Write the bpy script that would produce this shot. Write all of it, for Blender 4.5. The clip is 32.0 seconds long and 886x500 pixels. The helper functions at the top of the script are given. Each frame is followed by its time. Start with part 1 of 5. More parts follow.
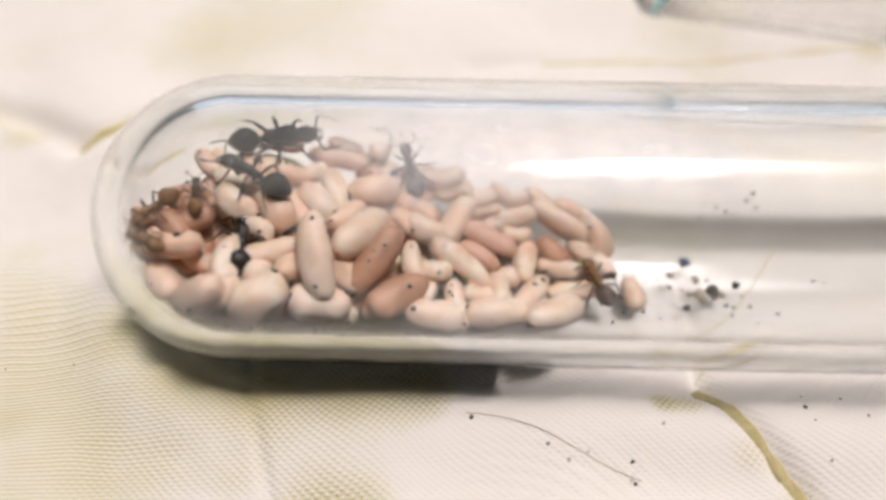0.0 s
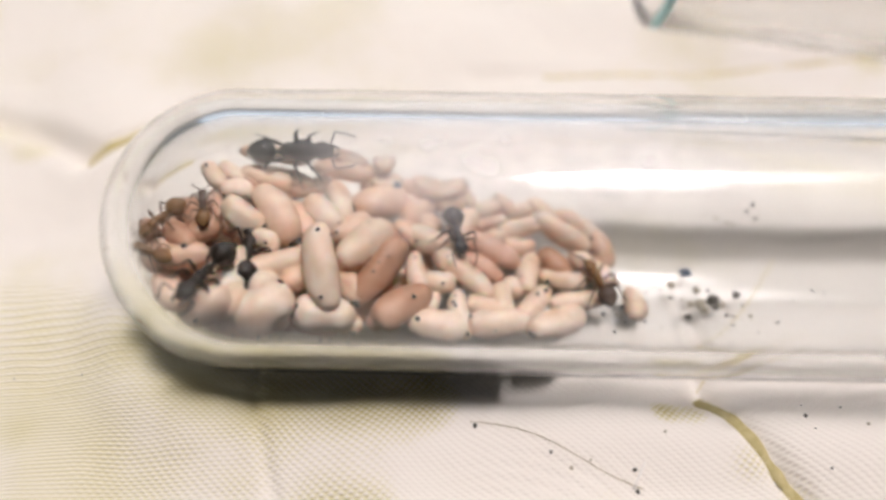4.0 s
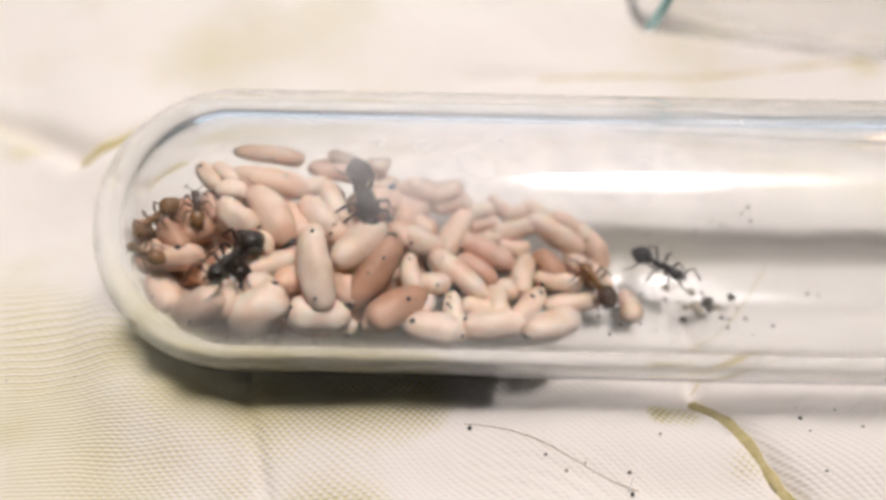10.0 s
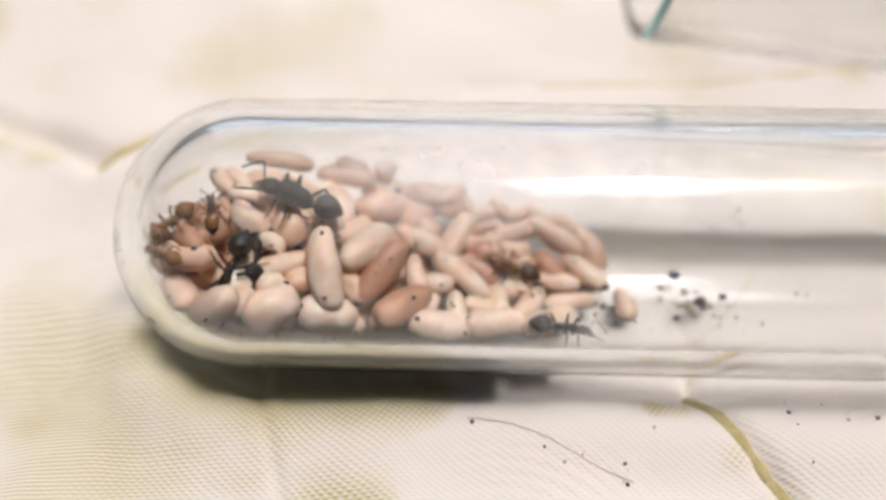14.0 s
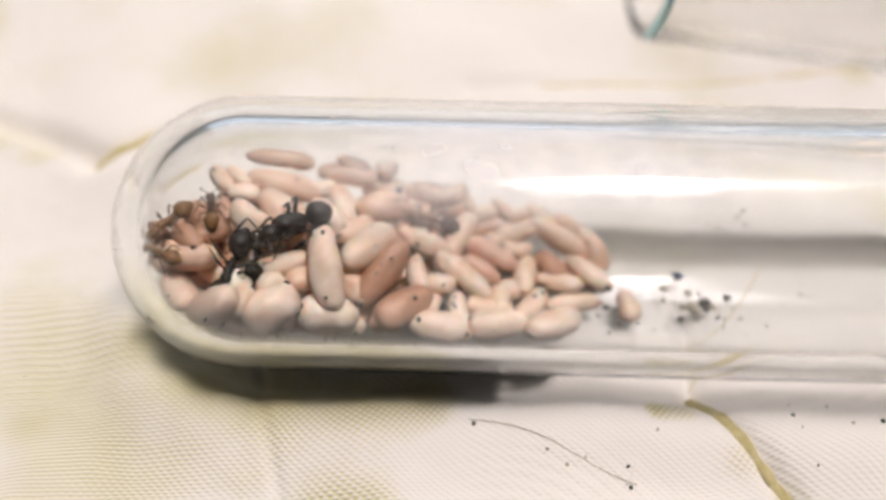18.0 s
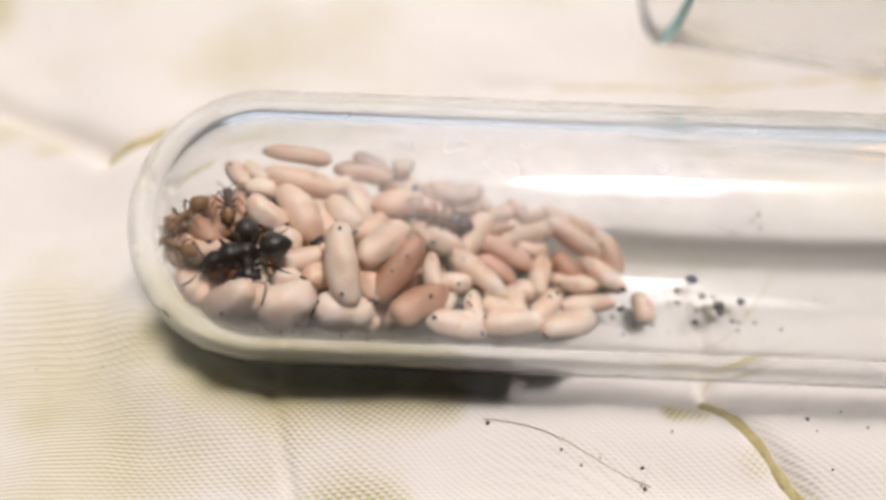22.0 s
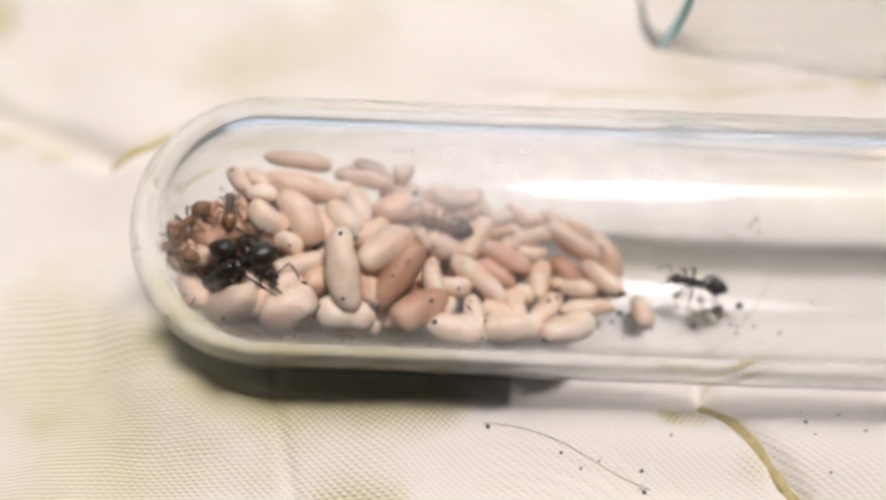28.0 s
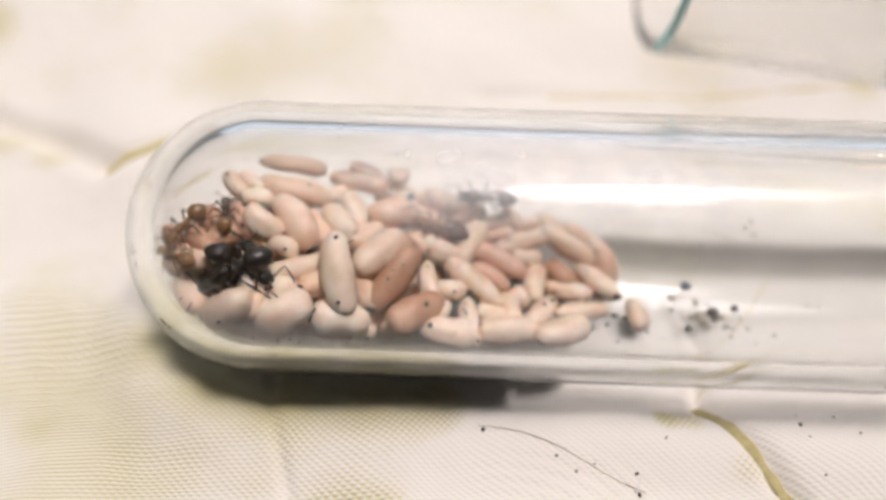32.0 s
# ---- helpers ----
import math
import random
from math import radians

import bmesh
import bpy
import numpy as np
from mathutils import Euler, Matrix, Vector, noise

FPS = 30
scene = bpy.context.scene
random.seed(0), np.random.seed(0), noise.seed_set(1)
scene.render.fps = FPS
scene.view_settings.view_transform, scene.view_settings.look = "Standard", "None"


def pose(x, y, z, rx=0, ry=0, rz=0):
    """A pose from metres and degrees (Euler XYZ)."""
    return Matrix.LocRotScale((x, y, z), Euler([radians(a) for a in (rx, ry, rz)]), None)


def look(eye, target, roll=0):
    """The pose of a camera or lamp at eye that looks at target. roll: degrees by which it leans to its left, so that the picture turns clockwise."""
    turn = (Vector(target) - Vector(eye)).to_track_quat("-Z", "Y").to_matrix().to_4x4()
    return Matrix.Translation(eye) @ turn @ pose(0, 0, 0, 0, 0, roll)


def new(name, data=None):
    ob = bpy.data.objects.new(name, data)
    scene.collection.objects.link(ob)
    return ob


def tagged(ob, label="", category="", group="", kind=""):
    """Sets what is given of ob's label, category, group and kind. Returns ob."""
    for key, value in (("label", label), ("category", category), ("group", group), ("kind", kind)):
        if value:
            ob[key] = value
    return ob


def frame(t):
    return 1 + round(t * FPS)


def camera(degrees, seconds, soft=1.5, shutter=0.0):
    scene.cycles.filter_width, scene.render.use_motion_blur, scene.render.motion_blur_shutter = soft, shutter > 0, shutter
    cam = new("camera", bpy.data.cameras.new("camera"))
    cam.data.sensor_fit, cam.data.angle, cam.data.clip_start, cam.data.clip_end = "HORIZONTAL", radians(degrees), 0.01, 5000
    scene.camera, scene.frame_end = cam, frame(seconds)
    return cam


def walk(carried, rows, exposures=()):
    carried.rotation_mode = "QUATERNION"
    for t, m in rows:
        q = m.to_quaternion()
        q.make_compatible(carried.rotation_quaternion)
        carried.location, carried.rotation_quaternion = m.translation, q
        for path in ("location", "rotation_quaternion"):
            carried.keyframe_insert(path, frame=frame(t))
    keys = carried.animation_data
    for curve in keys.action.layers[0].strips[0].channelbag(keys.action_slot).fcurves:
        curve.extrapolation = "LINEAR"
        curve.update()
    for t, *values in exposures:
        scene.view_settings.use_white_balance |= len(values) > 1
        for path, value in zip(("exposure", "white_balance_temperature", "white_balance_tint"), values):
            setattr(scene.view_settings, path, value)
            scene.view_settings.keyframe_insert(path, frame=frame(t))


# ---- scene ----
# ---- the camera and its path ----
cam = camera(48, 32.0, soft=3.0)
cam.data.dof.use_dof, cam.data.dof.focus_distance, cam.data.dof.aperture_fstop = True, 0.0567, 15
CAMERA_ROWS = [
    (0, pose(0.00078, -0.03487, 0.05174, 36.971, -0.144, 1.317)),
    (0.5, pose(0.00070, -0.03495, 0.05158, 37.094, -0.167, 1.271)),
    (1, pose(0.00093, -0.03496, 0.05169, 37.117, -0.156, 1.181)),
    (1.5, pose(0.00101, -0.03509, 0.05172, 37.266, 0.103, 1.225)),
    (2, pose(0.00076, -0.03519, 0.05205, 37.268, 0.206, 1.355)),
    (2.5, pose(0.00084, -0.03519, 0.05223, 37.297, 0.121, 1.481)),
    (3, pose(0.00064, -0.03517, 0.05233, 37.493, -0.094, 1.308)),
    (3.5, pose(0.00070, -0.03525, 0.05227, 37.581, 0.050, 1.298)),
    (5.5, pose(0.00068, -0.03540, 0.05248, 37.690, -0.214, 1.251)),
    (6, pose(0.00056, -0.03536, 0.05248, 37.658, -0.284, 1.228)),
    (6.5, pose(0.00046, -0.03535, 0.05239, 37.646, -0.404, 1.198)),
    (7, pose(0.00059, -0.03536, 0.05239, 37.723, -0.330, 1.200)),
    (7.5, pose(0.00049, -0.03528, 0.05243, 37.636, -0.455, 1.196)),
    (8, pose(0.00054, -0.03532, 0.05223, 37.729, -0.410, 1.135)),
    (8.5, pose(0.00064, -0.03532, 0.05218, 37.759, -0.366, 1.150)),
    (9, pose(0.00068, -0.03522, 0.05221, 37.663, -0.343, 1.160)),
    (9.5, pose(0.00067, -0.03519, 0.05215, 37.669, -0.327, 1.136)),
    (10, pose(0.00063, -0.03525, 0.05219, 37.722, -0.344, 1.171)),
    (10.5, pose(0.00045, -0.03529, 0.05215, 37.750, -0.501, 1.160)),
    (11, pose(0.00046, -0.03530, 0.05216, 37.801, -0.502, 1.117)),
    (11.5, pose(0.00039, -0.03534, 0.05217, 37.852, -0.583, 1.131)),
    (12, pose(0.00036, -0.03534, 0.05240, 37.746, -0.576, 1.204)),
    (12.5, pose(0.00029, -0.03578, 0.05330, 37.800, -0.752, 1.132)),
    (13, pose(0.00001, -0.03669, 0.05382, 37.993, -0.738, 0.946)),
    (13.5, pose(0.00047, -0.03674, 0.05433, 37.826, -0.358, 1.113)),
    (14, pose(0.00054, -0.03690, 0.05422, 37.856, -0.256, 1.212)),
    (14.5, pose(0.00030, -0.03683, 0.05400, 37.834, -0.408, 1.186)),
    (16.5, pose(0.00038, -0.03669, 0.05373, 37.981, -0.431, 1.208)),
    (17, pose(0.00051, -0.03657, 0.05361, 37.933, -0.353, 1.184)),
    (17.5, pose(0.00031, -0.03663, 0.05374, 37.957, -0.470, 1.185)),
    (18, pose(0.00018, -0.03663, 0.05368, 37.962, -0.559, 1.224)),
    (18.5, pose(0.00023, -0.03672, 0.05365, 38.103, -0.582, 1.281)),
    (19, pose(0.00022, -0.03666, 0.05377, 38.032, -0.598, 1.284)),
    (19.5, pose(0.00035, -0.03661, 0.05367, 38.063, -0.519, 1.229)),
    (20, pose(0.00027, -0.03660, 0.05367, 38.082, -0.539, 1.211)),
    (20.5, pose(-0.00001, -0.03669, 0.05364, 38.116, -0.734, 1.248)),
    (21, pose(-0.00018, -0.03674, 0.05324, 38.088, -1.084, 1.324)),
    (21.5, pose(-0.00125, -0.03696, 0.05306, 38.468, -1.643, 1.614)),
    (22, pose(-0.00101, -0.03705, 0.05317, 38.449, -1.308, 1.770)),
    (22.5, pose(-0.00075, -0.03696, 0.05343, 38.331, -1.009, 1.772)),
    (23, pose(-0.00079, -0.03706, 0.05335, 38.512, -0.983, 1.730)),
    (23.5, pose(-0.00102, -0.03713, 0.05355, 38.521, -1.100, 1.722)),
    (24, pose(-0.00083, -0.03733, 0.05359, 38.582, -1.004, 1.876)),
    (24.5, pose(-0.00086, -0.03734, 0.05367, 38.590, -1.068, 1.875)),
    (25, pose(-0.00074, -0.03744, 0.05358, 38.746, -0.932, 1.864)),
    (25.5, pose(-0.00087, -0.03750, 0.05365, 38.794, -1.037, 1.800)),
    (27.5, pose(-0.00093, -0.03744, 0.05364, 38.785, -1.084, 1.843)),
    (28, pose(-0.00090, -0.03727, 0.05354, 38.676, -1.145, 1.744)),
    (28.5, pose(-0.00063, -0.03723, 0.05348, 38.631, -0.964, 1.708)),
    (29, pose(-0.00056, -0.03724, 0.05341, 38.738, -0.961, 1.635)),
    (29.5, pose(-0.00083, -0.03719, 0.05349, 38.659, -1.144, 1.666)),
    (30, pose(-0.00077, -0.03726, 0.05343, 38.749, -1.031, 1.737)),
    (30.5, pose(-0.00087, -0.03738, 0.05343, 38.872, -1.119, 1.759)),
    (31, pose(-0.00084, -0.03738, 0.05347, 38.853, -1.143, 1.759)),
    (31.5, pose(-0.00072, -0.03724, 0.05353, 38.712, -1.091, 1.743)),
    (32, pose(-0.00077, -0.03732, 0.05362, 38.864, -1.196, 1.575)),
]
walk(cam, CAMERA_ROWS)

MM = 0.001
R_OUT, R_IN, X_END, Z_AXIS = 8.0, 6.5, -11.3, 8.0   # the tube, in millimetres

# ---- light: a bright lamp over the tube, an added overhead fill ----
world = bpy.data.worlds.new("world")
scene.world = world
world.use_nodes = True
world.node_tree.nodes["Background"].inputs[1].default_value = 0.0

scene.cycles.caustics_refractive = False
scene.cycles.caustics_reflective = False

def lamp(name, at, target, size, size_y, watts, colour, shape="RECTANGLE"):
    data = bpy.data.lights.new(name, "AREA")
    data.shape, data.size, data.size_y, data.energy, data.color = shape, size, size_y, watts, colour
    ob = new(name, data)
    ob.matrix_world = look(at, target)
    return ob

lamp("lamp_light", (0.058, 0.034, 0.298), (0.0, 0.0, 0.008), 0.048, 0.072, 0.75, (1.0, 0.92, 0.915), "ELLIPSE")
# unseen broad panel below the ceiling, added for even fill
lamp("overhead_fill", (0.0, 0.5, 2.38), (0.0, 0.5, 0.0), 2.3, 2.3, 12.0, (1.0, 0.94, 0.86))
# unseen bluish lamp, added behind to brighten the tube's upper edge
lamp("blue_fill", (0.35, 1.47, 0.60), (0.35, 0.0, 0.60), 2.2, 1.0, 4.5, (0.74, 0.85, 1.0))
bulb = bpy.data.lights.new("bulb_light", "POINT")
bulb.energy, bulb.color, bulb.shadow_soft_size = 1.3, (1.0, 0.52, 0.26), 0.024
new("bulb_light", bulb).location = (0.590, 1.02, 0.80)

# ---- materials ----
def material(name):
    mat = bpy.data.materials.new(name)
    mat.use_nodes = True
    nt = mat.node_tree
    return mat, nt, nt.nodes["Principled BSDF"]

def node(nt, kind, **props):
    n = nt.nodes.new(kind)
    for k, v in props.items():
        n.inputs[k].default_value = v
    return n

def math_node(nt, op, a, b=None):
    n = nt.nodes.new("ShaderNodeMath")
    n.operation = op
    for i, v in enumerate((a, b)):
        if v is None:
            continue
        if isinstance(v, (int, float)):
            n.inputs[i].default_value = v
        else:
            nt.links.new(v, n.inputs[i])
    return n.outputs[0]

def ramp(nt, fac, stops):
    n = nt.nodes.new("ShaderNodeValToRGB")
    els = n.color_ramp.elements
    while len(els) < len(stops):
        els.new(0.5)
    for e, (p, c) in zip(els, stops):
        e.position, e.color = p, (*c, 1)
    nt.links.new(fac, n.inputs[0])
    return n.outputs[0]

def mottled(name, low, high, scale, rough, bump=0.0, bump_scale=None, distance=0.00004, subsurface=0.0, coat=0.0):
    """A surface whose colour wanders between two tones, with fine relief."""
    mat, nt, bsdf = material(name)
    co = nt.nodes.new("ShaderNodeTexCoord").outputs["Object"]
    info = nt.nodes.new("ShaderNodeObjectInfo").outputs["Random"]
    big = node(nt, "ShaderNodeTexNoise", Scale=scale, Detail=4.0)
    fine = node(nt, "ShaderNodeTexNoise", Scale=bump_scale or scale * 6, Detail=3.0)
    for n in (big, fine):
        n.noise_dimensions = "4D"
        nt.links.new(co, n.inputs["Vector"])
        nt.links.new(math_node(nt, "MULTIPLY", info, 40.0), n.inputs["W"])
    mixed = math_node(nt, "ADD", math_node(nt, "MULTIPLY", big.outputs[0], 0.75), math_node(nt, "MULTIPLY", fine.outputs[0], 0.25))
    nt.links.new(ramp(nt, mixed, ((0.3, low), (0.7, high))), bsdf.inputs["Base Color"])
    bsdf.inputs["Roughness"].default_value = rough
    bsdf.inputs["Coat Weight"].default_value = coat
    if subsurface:
        bsdf.inputs["Subsurface Weight"].default_value = subsurface
        bsdf.inputs["Subsurface Radius"].default_value = (1.0, 0.5, 0.28)
        bsdf.inputs["Subsurface Scale"].default_value = 0.0005
    if bump:
        b = node(nt, "ShaderNodeBump", Strength=bump, Distance=distance)
        nt.links.new(fine.outputs[0], b.inputs["Height"])
        nt.links.new(b.outputs[0], bsdf.inputs["Normal"])
    return mat

COCOON = [mottled("cocoon_cream", (0.73, 0.50, 0.34), (0.98, 0.86, 0.745), 700, 0.48, 0.9, 3500, 0.00005, 0.32),
          mottled("cocoon_buff", (0.68, 0.435, 0.285), (0.93, 0.75, 0.62), 700, 0.48, 0.9, 3500, 0.00005, 0.32),
          mottled("cocoon_rose", (0.57, 0.335, 0.225), (0.82, 0.58, 0.47), 700, 0.48, 0.9, 3500, 0.00005, 0.26),
          mottled("cocoon_russet", (0.40, 0.215, 0.13), (0.63, 0.38, 0.26), 700, 0.48, 0.9, 3500, 0.00005, 0.26)]
TIP = mottled("cocoon_spot", (0.012, 0.010, 0.010), (0.05, 0.04, 0.035), 3000, 0.6)
CHITIN = mottled("black_chitin", (0.006, 0.005, 0.005), (0.022, 0.014, 0.010), 1500, 0.19, 0.2, 12000, 0.00001, 0.0, 0.3)
CHITIN_BLUE = mottled("grey_black_chitin", (0.010, 0.010, 0.012), (0.030, 0.028, 0.030), 1500, 0.35, 0.3, 12000, 0.00001)
LEG = mottled("dark_leg", (0.012, 0.008, 0.006), (0.04, 0.022, 0.014), 2500, 0.4)
AMBER = mottled("amber_chitin", (0.15, 0.07, 0.025), (0.30, 0.16, 0.06), 1500, 0.25, 0.2, 12000, 0.00001, 0.2)
AMBER_LEG = mottled("amber_leg", (0.10, 0.05, 0.025), (0.20, 0.11, 0.06), 2500, 0.35)
AMBER_DARK = mottled("dusky_gaster", (0.045, 0.028, 0.022), (0.12, 0.07, 0.05), 1500, 0.25)
EYE = mottled("eye", (0.004, 0.004, 0.004), (0.01, 0.01, 0.01), 2500, 0.15)
GRIT = mottled("dark_grit", (0.03, 0.028, 0.026), (0.12, 0.11, 0.09), 2500, 0.8, 0.6, 9000, 0.00003)
BLUE_GRIT = mottled("blue_grey_grit", (0.05, 0.07, 0.11), (0.16, 0.20, 0.28), 2500, 0.7, 0.6, 9000, 0.00003)
PALE_GRIT = mottled("pale_grit", (0.28, 0.25, 0.18), (0.48, 0.43, 0.34), 2500, 0.8, 0.6, 9000, 0.00003)
DARK_WALL = mottled("dark_reflection_wall", (0.06, 0.045, 0.03), (0.12, 0.085, 0.055), 3, 0.7)
WALL = mottled("wall_paint", (0.80, 0.78, 0.75), (0.84, 0.82, 0.79), 3, 0.9)

def glass_material(name, tint, rough, film=0.0, haze=0.0):
    mat, nt, bsdf = material(name)
    bsdf.inputs["Base Color"].default_value = (*tint, 1)
    bsdf.inputs["Roughness"].default_value = rough
    bsdf.inputs["IOR"].default_value = 1.5
    bsdf.inputs["Transmission Weight"].default_value = 1.0
    bsdf.inputs["Specular IOR Level"].default_value = 0.24
    # a patchy rough coat on the glass that broadens the lamp's reflection
    smear = node(nt, "ShaderNodeTexNoise", Scale=210.0, Detail=4.0, Roughness=0.6)
    co = nt.nodes.new("ShaderNodeTexCoord").outputs["Object"]
    nt.links.new(co, smear.inputs["Vector"])
    xyz = nt.nodes.new("ShaderNodeSeparateXYZ")
    nt.links.new(co, xyz.inputs[0])
    # the coat covers the upper side alone
    upper = math_node(nt, "MINIMUM", math_node(nt, "MAXIMUM", math_node(nt, "MULTIPLY", math_node(nt, "SUBTRACT", xyz.outputs[2], 0.0042), 380.0), 0.0), 1.0)
    spread = math_node(nt, "MULTIPLY", math_node(nt, "MAXIMUM", math_node(nt, "SUBTRACT", smear.outputs[0], 0.36), 0.0), 7.0 * film)
    nt.links.new(math_node(nt, "MINIMUM", math_node(nt, "MULTIPLY", spread, upper), 1.0), bsdf.inputs["Coat Weight"])
    nt.links.new(math_node(nt, "ADD", math_node(nt, "MULTIPLY", smear.outputs[0], rough), rough * 0.5), bsdf.inputs["Roughness"])
    bsdf.inputs["Coat Roughness"].default_value = 0.46
    if haze:
        # pale haze painted into glass over the heap, fitted to the camera's view
        def rise(v, a, b):
            return math_node(nt, "MINIMUM", math_node(nt, "MAXIMUM", math_node(nt, "MULTIPLY", math_node(nt, "SUBTRACT", v, a), 1.0 / (b - a)), 0.0), 1.0)
        where = math_node(nt, "MULTIPLY", rise(xyz.outputs[1], -0.0053, -0.0020), rise(xyz.outputs[1], 0.0035, -0.0005))
        where = math_node(nt, "MULTIPLY", where, rise(xyz.outputs[2], 0.0, 0.003))
        where = math_node(nt, "MULTIPLY", where, math_node(nt, "MULTIPLY", rise(xyz.outputs[0], 0.0035, 0.0085), rise(xyz.outputs[0], 0.030, 0.022)))
        patch = node(nt, "ShaderNodeTexNoise", Scale=330.0, Detail=3.0)
        nt.links.new(co, patch.inputs["Vector"])
        amount = math_node(nt, "MULTIPLY", math_node(nt, "MULTIPLY", where, rise(patch.outputs[0], 0.22, 0.72)), haze)
        haze_white = node(nt, "ShaderNodeBsdfDiffuse", Color=(0.88, 0.84, 0.86, 1.0))
        both = nt.nodes.new("ShaderNodeMixShader")
        nt.links.new(amount, both.inputs[0])
        nt.links.new(bsdf.outputs[0], both.inputs[1])
        nt.links.new(haze_white.outputs[0], both.inputs[2])
        nt.links.new(both.outputs[0], nt.nodes["Material Output"].inputs["Surface"])
    return mat

GLASS = glass_material("tube_glass", (0.982, 0.990, 0.990), 0.07, 0.20, 0.35)
DULL_GLASS = glass_material("dull_glass", (0.93, 0.925, 0.91), 0.16, 0.3)
TEAL = mottled("teal_rim", (0.38, 0.74, 0.76), (0.48, 0.83, 0.84), 600, 0.3)
BLUE_WALL = mottled("blue_reflection_wall", (0.60, 0.68, 0.77), (0.64, 0.72, 0.81), 3, 0.9)

# yellowed cloth patches, and shade painted under tube and folds: place, radius, strength
STAINS_AND_SHADE = ((-18.5, -12.6, 2.6, 0.13), (-15.0, -11.0, 2.4, 0.12), (-5.3, -12.6, 2.6, 0.20), (-2.7, -13.4, 1.8, 0.16), (-10.0, -11.6, 1.8, 0.12),
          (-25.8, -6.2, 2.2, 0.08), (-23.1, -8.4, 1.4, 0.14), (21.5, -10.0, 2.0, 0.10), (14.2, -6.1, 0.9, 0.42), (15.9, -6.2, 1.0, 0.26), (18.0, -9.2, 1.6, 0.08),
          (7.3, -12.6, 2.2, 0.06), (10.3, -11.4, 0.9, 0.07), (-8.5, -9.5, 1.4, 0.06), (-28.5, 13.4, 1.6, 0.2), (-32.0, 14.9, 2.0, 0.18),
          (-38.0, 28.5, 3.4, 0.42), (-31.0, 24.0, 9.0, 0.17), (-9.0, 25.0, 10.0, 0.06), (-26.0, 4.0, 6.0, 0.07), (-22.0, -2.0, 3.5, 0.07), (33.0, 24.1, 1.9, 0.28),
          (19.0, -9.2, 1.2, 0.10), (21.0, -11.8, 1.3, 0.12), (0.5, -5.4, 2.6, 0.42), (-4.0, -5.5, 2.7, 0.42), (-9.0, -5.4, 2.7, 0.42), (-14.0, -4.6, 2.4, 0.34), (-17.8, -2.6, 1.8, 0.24))

